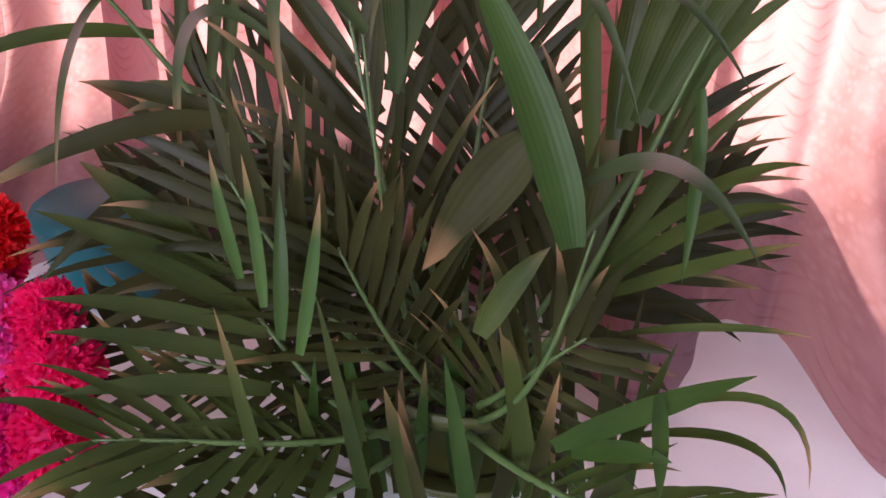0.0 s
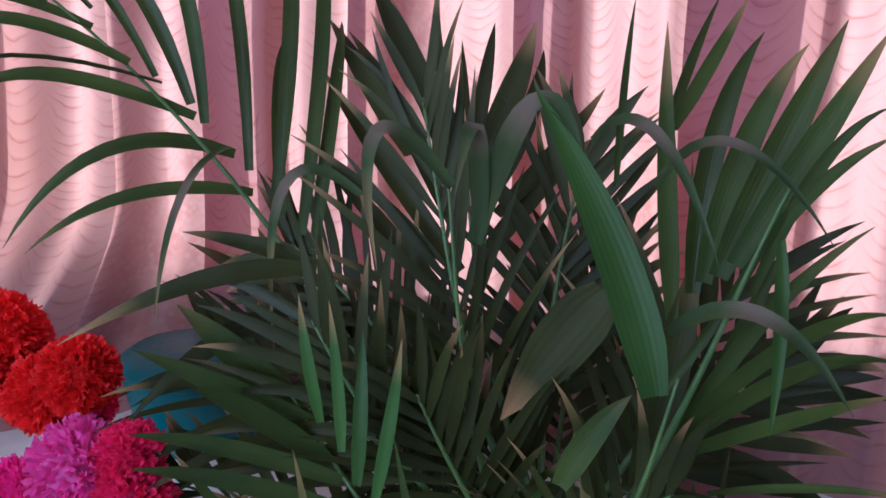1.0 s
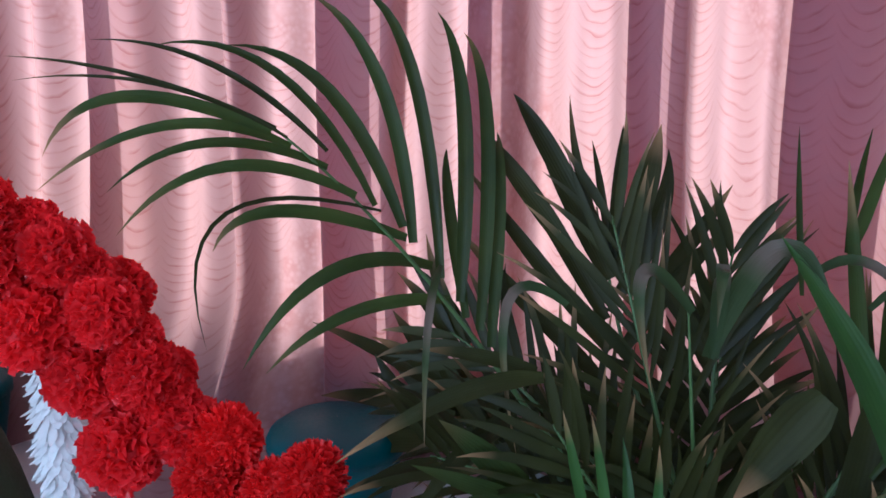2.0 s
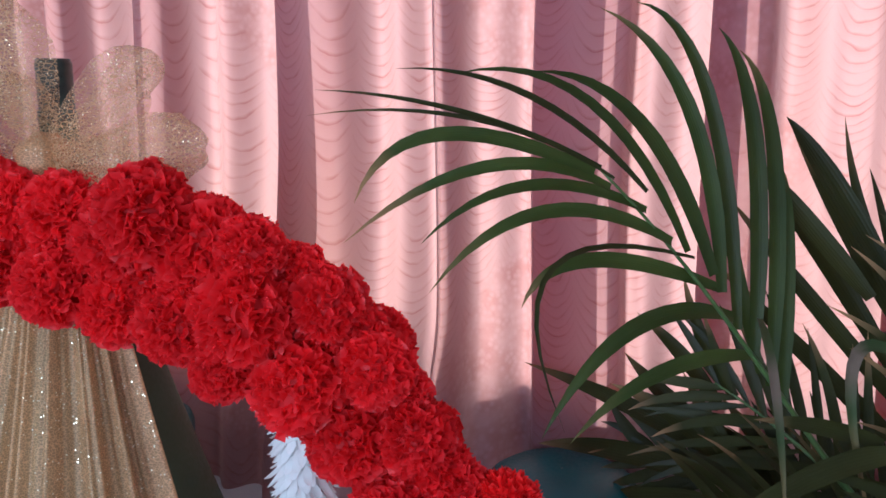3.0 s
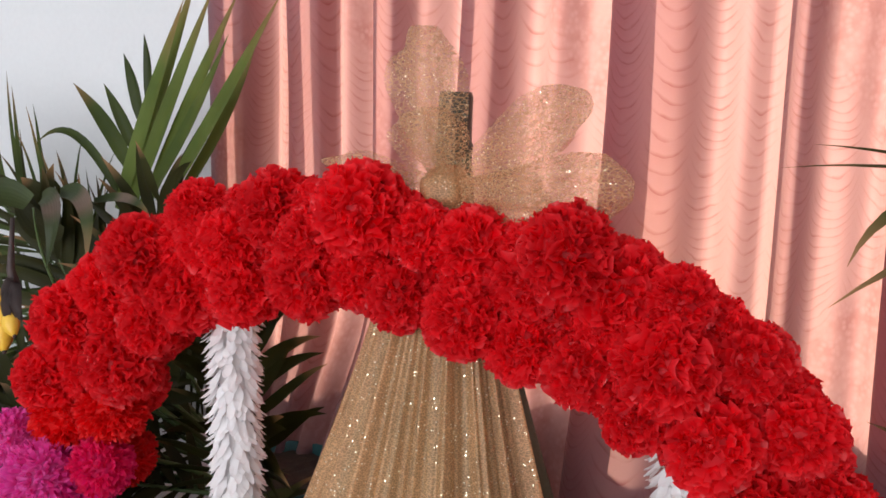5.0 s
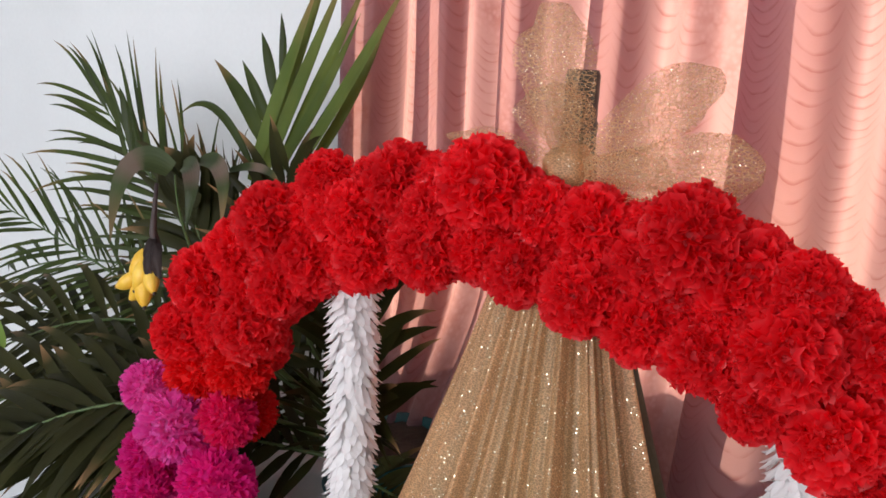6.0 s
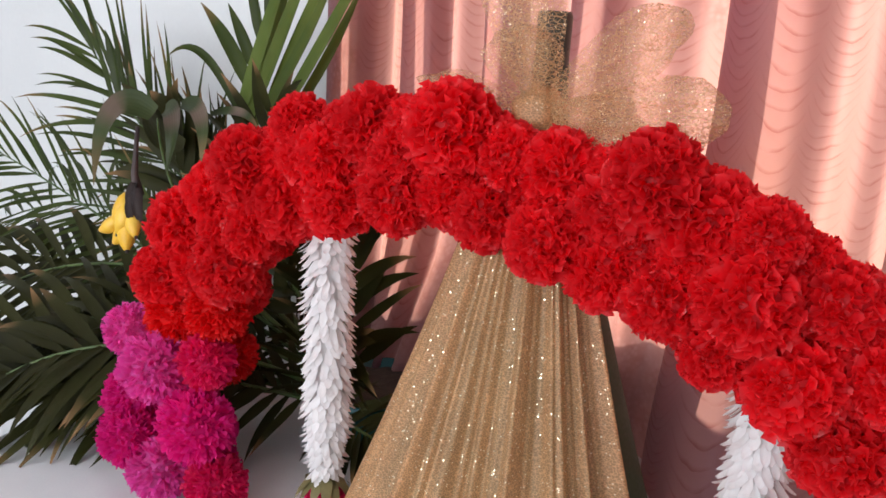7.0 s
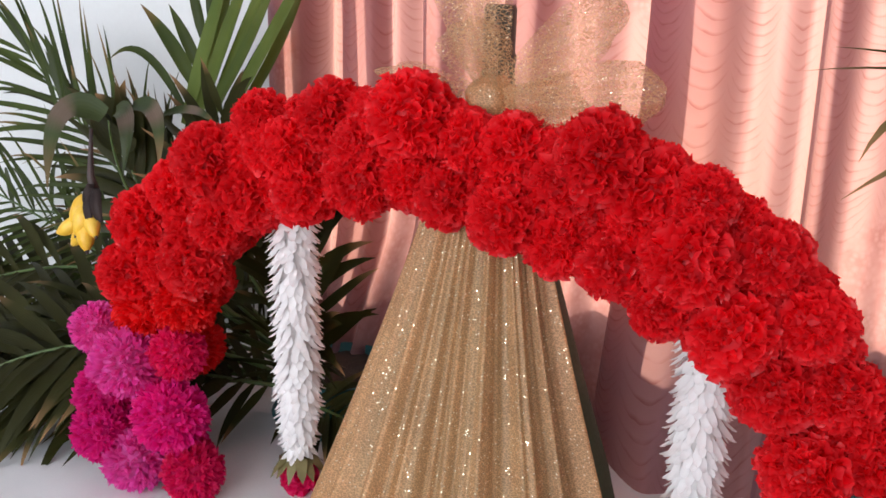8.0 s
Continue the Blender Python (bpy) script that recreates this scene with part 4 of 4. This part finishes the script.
    # long leaflets towards the arch, low
    arc_leaf(p, (0.268, 1.060, 0.838), (0.169, 1.020, 0.879), (0.109, 0.980, 0.889), 0.0083, LEAF)
    arc_leaf(p, (0.272, 1.060, 0.809), (0.171, 1.020, 0.848), (0.109, 0.980, 0.858), 0.0084, LEAF)
    arc_leaf(p, (0.279, 1.040, 0.793), (0.196, 1.000, 0.818), (0.125, 0.960, 0.812), 0.0094, LEAF)
    arc_leaf(p, (0.299, 1.040, 0.755), (0.222, 0.970, 0.799), (0.145, 0.940, 0.751), 0.0096, LEAF)
    arc_leaf(p, (0.252, 1.100, 0.856), (0.151, 1.060, 0.912), (0.085, 1.020, 0.949), 0.0108, LEAF)
    arc_leaf(p, (0.214, 1.100, 0.869), (0.154, 1.080, 0.939), (0.105, 1.060, 0.982), 0.0153, LEAF)
    arc_leaf(p, (0.317, 1.020, 0.729), (0.250, 0.965, 0.768), (0.207, 0.930, 0.754), 0.0079, LEAF)
    arc_leaf(p, (0.249, 1.080, 0.842), (0.176, 1.050, 0.905), (0.143, 1.020, 0.921), 0.0107, LEAF)
    arc_leaf(p, (0.206, 1.140, 1.007), (0.122, 1.080, 1.023), (0.006, 1.020, 0.943), 0.0105, LEAF_SHADED)
    arc_leaf(p, (0.176, 1.140, 0.958), (0.135, 1.080, 0.963), (0.078, 1.020, 0.880), 0.0113, LEAF_SHADED)
    arc_leaf(p, (0.197, 1.160, 1.007), (0.132, 1.140, 1.032), (0.072, 1.120, 1.037), 0.0085, LEAF_SHADED)
    # young upright leaflets, glossy
    arc_leaf(p, (0.257, 1.040, 0.899), (0.246, 1.035, 0.951), (0.231, 1.050, 1.007), 0.0055, LEAF_YOUNG)
    arc_leaf(p, (0.281, 1.030, 0.880), (0.274, 1.040, 0.940), (0.259, 1.050, 1.005), 0.0054, LEAF_YOUNG)
    arc_leaf(p, (0.299, 1.020, 0.857), (0.301, 1.025, 0.926), (0.290, 1.050, 0.984), 0.0064, LEAF_YOUNG)
    arc_leaf(p, (0.315, 1.020, 0.845), (0.328, 1.025, 0.922), (0.325, 1.050, 0.979), 0.0059, LEAF_YOUNG)
    arc_leaf(p, (0.468, 1.000, 0.896), (0.488, 1.000, 0.945), (0.515, 1.000, 0.974), 0.0101, LEAF)
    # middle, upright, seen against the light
    frond(p, [(0.42, 1.2, 0.735), (0.35, 1.2, 0.85), (0.325, 1.2, 0.99), (0.273, 1.25, 1.173)], 18, 0.213, 0.0054, F, 46, 18, 0.2, 2, 0.1, LEAF_SHADED)
    frond(p, [(0.42, 1.26, 0.735), (0.40, 1.3, 0.88), (0.41, 1.34, 1.0), (0.43, 1.36, 1.12)], 13, 0.190, 0.0065, F, 52, 18, 0.2, 8, 0.25, LEAF_SHADED)
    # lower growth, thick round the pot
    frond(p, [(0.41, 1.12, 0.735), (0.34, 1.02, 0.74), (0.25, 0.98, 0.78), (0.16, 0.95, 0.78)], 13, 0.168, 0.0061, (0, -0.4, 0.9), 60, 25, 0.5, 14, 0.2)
    frond(p, [(0.42, 1.12, 0.735), (0.36, 1.0, 0.71), (0.29, 0.93, 0.72), (0.2, 0.9, 0.73)], 13, 0.157, 0.0065, (0, -0.4, 0.9), 60, 25, 0.4, 15, 0.2, LEAF_SHADED)
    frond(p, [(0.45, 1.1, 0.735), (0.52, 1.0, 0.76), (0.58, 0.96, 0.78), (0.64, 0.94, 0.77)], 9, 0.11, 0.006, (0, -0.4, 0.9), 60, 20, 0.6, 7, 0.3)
    frond(p, [(0.43, 1.14, 0.735), (0.40, 1.1, 0.78), (0.37, 1.08, 0.84), (0.33, 1.08, 0.92)], 13, 0.157, 0.0061, F, 70, 30, 0.6, 45, 0.1, LEAF_SHADED)
    frond(p, [(0.44, 1.14, 0.735), (0.47, 1.08, 0.78), (0.50, 1.06, 0.83), (0.55, 1.05, 0.88)], 12, 0.146, 0.0061, F, 70, 30, 0.6, 46, 0.1, LEAF_SHADED)
    frond(p, [(0.40, 1.2, 0.735), (0.27, 1.2, 0.80), (0.18, 1.2, 0.86), (0.07, 1.19, 0.88)], 14, 0.213, 0.0065, (0, -0.5, 0.8), 62, 25, 0.6, 47, 0.15, LEAF_SHADED)
    frond(p, [(0.40, 1.26, 0.735), (0.25, 1.32, 0.84), (0.16, 1.36, 0.93), (0.06, 1.38, 0.98)], 15, 0.202, 0.0065, F, 62, 25, 0.4, 49, 0.15, LEAF_SHADED)
    frond(p, [(0.42, 1.14, 0.735), (0.34, 1.1, 0.80), (0.28, 1.09, 0.88), (0.22, 1.1, 0.97)], 15, 0.179, 0.0065, F, 65, 25, 0.5, 44, 0.1, LEAF_SHADED)
    frond(p, [(0.40, 1.15, 0.735), (0.28, 1.14, 0.73), (0.18, 1.13, 0.75), (0.06, 1.12, 0.77)], 14, 0.168, 0.0065, (0, -0.6, 0.7), 66, 25, 0.5, 52, 0.1, LEAF_SHADED)
    frond(p, [(0.45, 1.2, 0.735), (0.52, 1.2, 0.84), (0.55, 1.2, 0.93), (0.6, 1.22, 1.02)], 12, 0.190, 0.0058, F, 58, 20, 0.4, 53, 0.2, LEAF_SHADED)
    arc_leaf(p, (0.065, 1.400, 0.877), (-0.048, 1.485, 0.910), (-0.205, 1.550, 0.931), 0.0126, LEAF_SHADED)
    arc_leaf(p, (0.065, 1.400, 0.899), (0.000, 1.450, 0.928), (-0.054, 1.500, 0.974), 0.0125, LEAF_SHADED)
    arc_leaf(p, (0.067, 1.380, 0.852), (-0.072, 1.460, 0.853), (-0.175, 1.500, 0.822), 0.0150, LEAF_SHADED)
    arc_leaf(p, (0.084, 1.360, 0.821), (-0.030, 1.430, 0.798), (-0.152, 1.460, 0.736), 0.0166, LEAF_SHADED)
    arc_leaf(p, (0.071, 1.400, 0.938), (0.022, 1.445, 1.004), (-0.039, 1.470, 1.042), 0.0107, LEAF_SHADED)
    arc_leaf(p, (0.086, 1.380, 0.963), (0.037, 1.400, 1.018), (0.016, 1.420, 1.112), 0.0097, LEAF_SHADED)
    arc_leaf(p, (0.106, 1.360, 0.856), (0.031, 1.400, 0.933), (-0.072, 1.440, 0.947), 0.0140, LEAF_SHADED)
    arc_leaf(p, (0.138, 1.340, 0.819), (0.066, 1.350, 0.906), (0.022, 1.400, 0.985), 0.0140, LEAF_SHADED)
    # growth low behind, its shade put into the leaf colour
    frond(p, [(0.40, 1.26, 0.735), (0.22, 1.36, 0.78), (0.1, 1.42, 0.83), (-0.03, 1.45, 0.85)], 14, 0.15, 0.009, F, 62, 25, 0.4, 61, 0.15, LEAF_SHADED)
    frond(p, [(0.42, 1.24, 0.735), (0.34, 1.34, 0.76), (0.24, 1.40, 0.82), (0.12, 1.42, 0.86)], 15, 0.17, 0.010, F, 62, 25, 0.4, 57, 0.1, LEAF_SHADED)
    frond(p, [(0.43, 1.26, 0.735), (0.42, 1.36, 0.78), (0.42, 1.42, 0.88), (0.44, 1.44, 0.98)], 14, 0.18, 0.010, F, 62, 25, 0.3, 58, 0.1, LEAF_SHADED)
    frond(p, [(0.46, 1.24, 0.735), (0.54, 1.32, 0.78), (0.6, 1.36, 0.84), (0.68, 1.38, 0.9)], 13, 0.17, 0.010, F, 62, 25, 0.4, 59, 0.1, LEAF_SHADED)
    rng = random.Random(78)
    for k in range(30):
        x = 0.29 + 0.0105 * k
        blade(p, (x, 0.99 + 0.14 * rng.random(), 0.665), (rng.uniform(-0.3, 0.3), rng.uniform(-0.1, 0.1), 1), (0.3, -0.9, 0.1), rng.uniform(0.13, 0.26), rng.uniform(0.006, 0.011), rng.uniform(0.0, 0.4), (LEAF_SHADED, LEAF, LEAF_YOUNG)[k % 3])


def left_palm():
    p = thing("kentia_palm", "tall potted palm with dark pleated fronds before the white wall", "palm", (-1.08, 1.36, TABLE + 0.08), "palms")
    F = (0.2, -1, 0.2)
    # upright pleated fan beside the curtain, and blades that bend over
    stalk(p, [(-1.12, 1.4, 0.73), (-1.42, 1.4, 0.9), (-1.46, 1.4, 1.05), (-1.39, 1.4, 1.22)], 0.006)
    stalk(p, [(-1.12, 1.36, 0.73), (-1.42, 1.25, 0.9), (-1.45, 1.22, 1.08), (-1.43, 1.2, 1.18)], 0.006)
    arc_leaf(p, (-1.451, 1.400, 1.152), (-1.381, 1.400, 1.320), (-1.290, 1.400, 1.520), 0.0165, LEAF_OLIVE)
    arc_leaf(p, (-1.420, 1.400, 1.162), (-1.333, 1.400, 1.329), (-1.227, 1.400, 1.541), 0.0163, LEAF_OLIVE)
    arc_leaf(p, (-1.393, 1.410, 1.166), (-1.299, 1.410, 1.333), (-1.185, 1.410, 1.533), 0.0161, LEAF_OLIVE)
    arc_leaf(p, (-1.339, 1.390, 1.172), (-1.203, 1.380, 1.342), (-1.076, 1.370, 1.521), 0.0146, LEAF_OLIVE)
    arc_leaf(p, (-1.453, 1.420, 1.157), (-1.350, 1.420, 1.389), (-1.275, 1.420, 1.572), 0.0155, LEAF_OLIVE)
    arc_leaf(p, (-1.331, 1.410, 1.171), (-1.215, 1.410, 1.307), (-1.159, 1.410, 1.435), 0.0126, LEAF_OLIVE)
    arc_leaf(p, (-1.400, 1.400, 1.163), (-1.285, 1.400, 1.294), (-1.201, 1.400, 1.461), 0.0140, LEAF_OLIVE)
    arc_leaf(p, (-1.379, 1.420, 1.163), (-1.275, 1.420, 1.308), (-1.242, 1.420, 1.352), 0.0075, LEAF_SHADED)
    arc_leaf(p, (-1.440, 1.420, 1.225), (-1.485, 1.420, 1.308), (-1.570, 1.420, 1.375), 0.0143, LEAF)
    arc_leaf(p, (-1.434, 1.430, 1.255), (-1.464, 1.430, 1.315), (-1.506, 1.430, 1.376), 0.0121, LEAF)
    arc_leaf(p, (-1.433, 1.440, 1.316), (-1.442, 1.440, 1.379), (-1.466, 1.440, 1.430), 0.0110, LEAF)
    arc_leaf(p, (-1.446, 1.400, 1.173), (-1.527, 1.380, 1.347), (-1.604, 1.360, 1.265), 0.0082, LEAF)
    arc_leaf(p, (-1.413, 1.440, 1.347), (-1.405, 1.440, 1.406), (-1.417, 1.440, 1.465), 0.0087, LEAF)
    arc_leaf(p, (-1.438, 1.200, 1.188), (-1.515, 1.160, 1.247), (-1.497, 1.120, 1.067), 0.0242, LEAF_BENT)
    arc_leaf(p, (-1.410, 1.200, 1.196), (-1.306, 1.150, 1.229), (-1.338, 1.140, 1.103), 0.0166, LEAF_BENT)
    arc_leaf(p, (-1.370, 1.200, 1.207), (-1.238, 1.150, 1.244), (-1.259, 1.140, 1.118), 0.0142, LEAF_BENT)
    arc_leaf(p, (-1.301, 1.200, 1.200), (-1.200, 1.180, 1.229), (-1.155, 1.160, 1.195), 0.0074, LEAF_BENT)
    arc_leaf(p, (-1.673, 1.300, 1.151), (-1.714, 1.300, 1.280), (-1.751, 1.300, 1.337), 0.0055, LEAF)
    arc_leaf(p, (-1.664, 1.300, 1.190), (-1.676, 1.300, 1.273), (-1.700, 1.300, 1.315), 0.0109, LEAF)
    arc_leaf(p, (-1.614, 1.300, 1.172), (-1.618, 1.300, 1.212), (-1.634, 1.300, 1.260), 0.0071, LEAF)
    arc_leaf(p, (-1.490, 1.300, 1.160), (-1.537, 1.300, 1.190), (-1.575, 1.300, 1.211), 0.0169, LEAF_SHADED)
    arc_leaf(p, (-1.425, 1.250, 1.130), (-1.509, 1.250, 1.128), (-1.529, 1.250, 1.210), 0.0214, LEAF_SHADED)
    frond(p, [(-1.12, 1.36, 0.73), (-1.3, 1.34, 0.9), (-1.33, 1.33, 1.05), (-1.28, 1.32, 1.2)], 12, 0.2, 0.011, F, 60, 20, 0.5, 54, 0.2, LEAF_SHADED)
    frond(p, [(-1.12, 1.36, 0.73), (-1.4, 1.32, 0.9), (-1.48, 1.3, 1.0), (-1.5, 1.28, 1.15)], 11, 0.2, 0.013, F, 62, 20, 0.9, 55, 0.2, LEAF_SHADED)
    frond(p, [(-1.14, 1.3, 0.73), (-1.4, 1.15, 0.80), (-1.6, 1.05, 0.76), (-1.85, 0.98, 0.62)], 14, 0.22, 0.013, (0, -0.6, 0.7), 60, 22, 0.7, 56, 0.2, LEAF_SHADED)
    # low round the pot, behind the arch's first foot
    frond(p, [(-1.1, 1.3, 0.73), (-1.12, 1.25, 0.8), (-1.08, 1.22, 0.86), (-1.0, 1.2, 0.88)], 12, 0.15, 0.010, F, 62, 25, 0.6, 62, 0.1, LEAF_SHADED)
    frond(p, [(-1.12, 1.28, 0.73), (-1.04, 1.24, 0.72), (-0.98, 1.22, 0.74), (-0.93, 1.2, 0.74)], 11, 0.12, 0.010, (0, -0.6, 0.7), 62, 25, 0.5, 63, 0.1, LEAF_SHADED)
    frond(p, [(-1.12, 1.28, 0.73), (-1.2, 1.22, 0.74), (-1.25, 1.18, 0.78), (-1.28, 1.14, 0.76)], 11, 0.15, 0.010, (0, -0.6, 0.7), 62, 25, 0.5, 64, 0.1, LEAF_SHADED)
    frond(p, [(-1.14, 1.3, 0.73), (-1.4, 1.12, 0.74), (-1.5, 1.02, 0.72), (-1.66, 0.94, 0.69)], 14, 0.2, 0.012, (0, -0.6, 0.7), 62, 25, 0.3, 65, 0.15, LEAF_SHADED)
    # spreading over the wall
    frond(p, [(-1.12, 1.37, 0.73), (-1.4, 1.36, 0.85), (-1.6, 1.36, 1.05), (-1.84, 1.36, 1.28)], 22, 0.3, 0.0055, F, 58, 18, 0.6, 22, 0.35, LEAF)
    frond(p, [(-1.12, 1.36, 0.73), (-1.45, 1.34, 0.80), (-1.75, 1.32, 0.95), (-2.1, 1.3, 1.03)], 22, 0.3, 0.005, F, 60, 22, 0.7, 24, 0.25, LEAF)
    frond(p, [(-1.12, 1.36, 0.73), (-1.35, 1.34, 0.74), (-1.65, 1.3, 0.84), (-2.0, 1.25, 0.84)], 14, 0.28, 0.012, (0, -0.5, 0.8), 65, 25, 0.9, 25, 0.2, LEAF_SHADED)
    frond(p, [(-1.10, 1.36, 0.73), (-1.15, 1.34, 0.85), (-1.14, 1.32, 1.0), (-1.06, 1.3, 1.12)], 14, 0.2, 0.011, F, 60, 20, 0.5, 26, 0.1, LEAF_SHADED)
    frond(p, [(-1.14, 1.36, 0.73), (-1.36, 1.38, 0.85), (-1.44, 1.38, 0.95), (-1.52, 1.36, 1.12)], 18, 0.24, 0.007, F, 55, 20, 0.5, 27, 0.15, LEAF_SHADED)
    frond(p, [(-1.14, 1.34, 0.73), (-1.3, 1.28, 0.8), (-1.45, 1.22, 0.85), (-1.6, 1.15, 0.80)], 16, 0.24, 0.009, (0, -0.5, 0.8), 60, 20, 0.9, 28, 0.15, LEAF_SHADED)
    frond(p, [(-1.14, 1.38, 0.73), (-1.4, 1.45, 0.8), (-1.7, 1.5, 0.95), (-1.9, 1.5, 1.15)], 19, 0.3, 0.006, F, 60, 20, 0.5, 29, 0.15, LEAF_SHADED)
    frond(p, [(-1.14, 1.3, 0.73), (-1.3, 1.2, 0.78), (-1.45, 1.12, 0.80), (-1.62, 1.05, 0.74)], 13, 0.24, 0.012, (0, -0.5, 0.8), 62, 20, 0.8, 31, 0.15, LEAF_SHADED)
    frond(p, [(-1.14, 1.3, 0.73), (-1.35, 1.22, 0.74), (-1.5, 1.16, 0.74), (-1.75, 1.1, 0.72)], 13, 0.22, 0.012, (0, -0.5, 0.8), 62, 20, 0.5, 32, 0.15, LEAF_SHADED)
    frond(p, [(-1.14, 1.34, 0.73), (-1.5, 1.3, 0.98), (-1.85, 1.2, 0.9), (-2.15, 1.1, 0.6)], 18, 0.28, 0.010, (0, -0.6, 0.7), 62, 25, 0.9, 35, 0.25, LEAF_SHADED)
    frond(p, [(-1.14, 1.3, 0.73), (-1.45, 1.2, 0.88), (-1.7, 1.08, 0.84), (-1.95, 1.0, 0.58)], 16, 0.26, 0.011, (0, -0.6, 0.7), 62, 25, 0.9, 36, 0.25, LEAF_SHADED)
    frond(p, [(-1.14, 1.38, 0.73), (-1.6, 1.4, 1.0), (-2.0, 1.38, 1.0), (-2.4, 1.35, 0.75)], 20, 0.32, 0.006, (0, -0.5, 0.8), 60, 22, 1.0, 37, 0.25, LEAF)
    frond(p, [(-1.14, 1.38, 0.73), (-1.5, 1.42, 0.85), (-1.75, 1.42, 0.85), (-2.1, 1.4, 0.6)], 18, 0.3, 0.010, (0, -0.7, 0.6), 62, 25, 0.8, 38, 0.2, LEAF_SHADED)
    frond(p, [(-1.14, 1.3, 0.73), (-1.35, 1.15, 0.86), (-1.5, 1.02, 0.83), (-1.62, 0.93, 0.70)], 14, 0.22, 0.012, (0, -0.6, 0.7), 62, 25, 0.8, 39, 0.25, LEAF_SHADED)
    frond(p, [(-1.14, 1.3, 0.73), (-1.25, 1.2, 0.84), (-1.38, 1.1, 0.82), (-1.48, 1.02, 0.70)], 13, 0.2, 0.011, (0, -0.6, 0.7), 62, 25, 0.8, 40, 0.25, LEAF_SHADED)
    blade(p, (-1.84, 1.12, 0.80), (0.05, -0.2, 1), (0.3, -1, 0), 0.11, 0.028, 0.1, LIME)
    for k, (x, d, L) in enumerate(((-1.45, (-0.5, -0.3, -0.1), 0.3), (-1.6, (-0.8, -0.2, 0.1), 0.34), (-1.4, (-0.2, -0.5, -0.2), 0.28), (-1.3, (-0.3, -0.5, 0.0), 0.24), (-1.75, (-0.6, -0.4, -0.2), 0.3))):
        blade(p, (x, 1.27, 0.84 - 0.02 * k), d, (0, -0.6, 0.8), L, 0.04, 0.9, LEAF_SHADED)


right_palm()
left_palm()

# ---------------------------------------------------------------- bananas


def banana_bunch(x, y, z):
    """Six plump little bananas under a dark blossom on a thin stem."""
    b = thing("banana_bunch", "small bunch of plump yellow bananas under a dark purple blossom", "bananas", (x, y, z))
    bm = bmesh.new()
    tube(bm, [Vector((0.012, 0.02, 0.15)), Vector((0.012, 0.015, 0.11)), Vector((0.016, 0.008, 0.075)), Vector((0.03, 0.004, 0.045))], [0.003, 0.004, 0.006, 0.009], 9)
    part("stem", bm, CALYX, b, "thin dark brown stem")
    for k, (dx, dz, lean) in enumerate(((0.022, 0.035, 0.3), (0.036, 0.03, 0.7), (0.03, 0.022, 0.1), (0.046, 0.03, 1.0))):
        bm = bmesh.new()
        rows = []
        for i in range(7):
            f = i / 6
            w = 0.013 * math.sin(math.pi * min(1.0, 0.2 + 0.75 * f))
            c = Vector((dx + 0.016 * lean * f, -0.004 - 0.012 * math.sin(2.4 * f) - 0.003 * k, dz + 0.03 - 0.05 * f))
            rows.append([bm.verts.new(c + Vector((g * w, 0.006 * g * g, 0))) for g in (-1, -0.4, 0.4, 1)])
        for q, r in zip(rows, rows[1:]):
            for e in range(3):
                bm.faces.new((q[e], q[e + 1], r[e + 1], r[e]))
        bmesh.ops.solidify(bm, geom=bm.faces[:], thickness=0.0016)
        part("blossom_petal", bm, CALYX, b, "dark purple blossom petal")
    fruit = ((-0.006, 0.024, -0.35, 0.95), (0.004, 0.008, -0.1, 1.05), (-0.024, -0.006, -0.9, 0.85), (-0.008, -0.018, -0.45, 0.9), (0.017, -0.016, 0.25, 1.05), (0.038, 0.004, 0.6, 0.85))
    for k, (dx, dz, lean, size) in enumerate(fruit):
        size *= 1.18
        d = Vector((math.sin(lean) * 0.9, -0.35, -math.cos(lean))).normalized()
        root = Vector((dx, -0.004 - 0.004 * (k % 3), dz)) - d * 0.02 * size
        bend = Vector((-d.z, 0, d.x)) * (0.005 if lean < 0 else -0.005)
        pts = [root + d * 0.044 * size * i / 8 + bend * math.sin(math.pi * i / 8) for i in range(9)]
        bm = bmesh.new()
        tube(bm, pts, [size * r for r in (0.004, 0.0085, 0.0112, 0.0122, 0.0124, 0.0118, 0.010, 0.007, 0.0034)], 10)
        fr = part("banana", bm, YELLOW, b)
        bm = bmesh.new()
        tube(bm, [pts[-1] - d * 0.001, pts[-1] + d * 0.0035 * size], [0.0032 * size, 0.0022 * size], 7)
        part("tip", bm, CALYX, fr, "dark dried tip")


banana_bunch(-1.402, 1.11, 1.026)
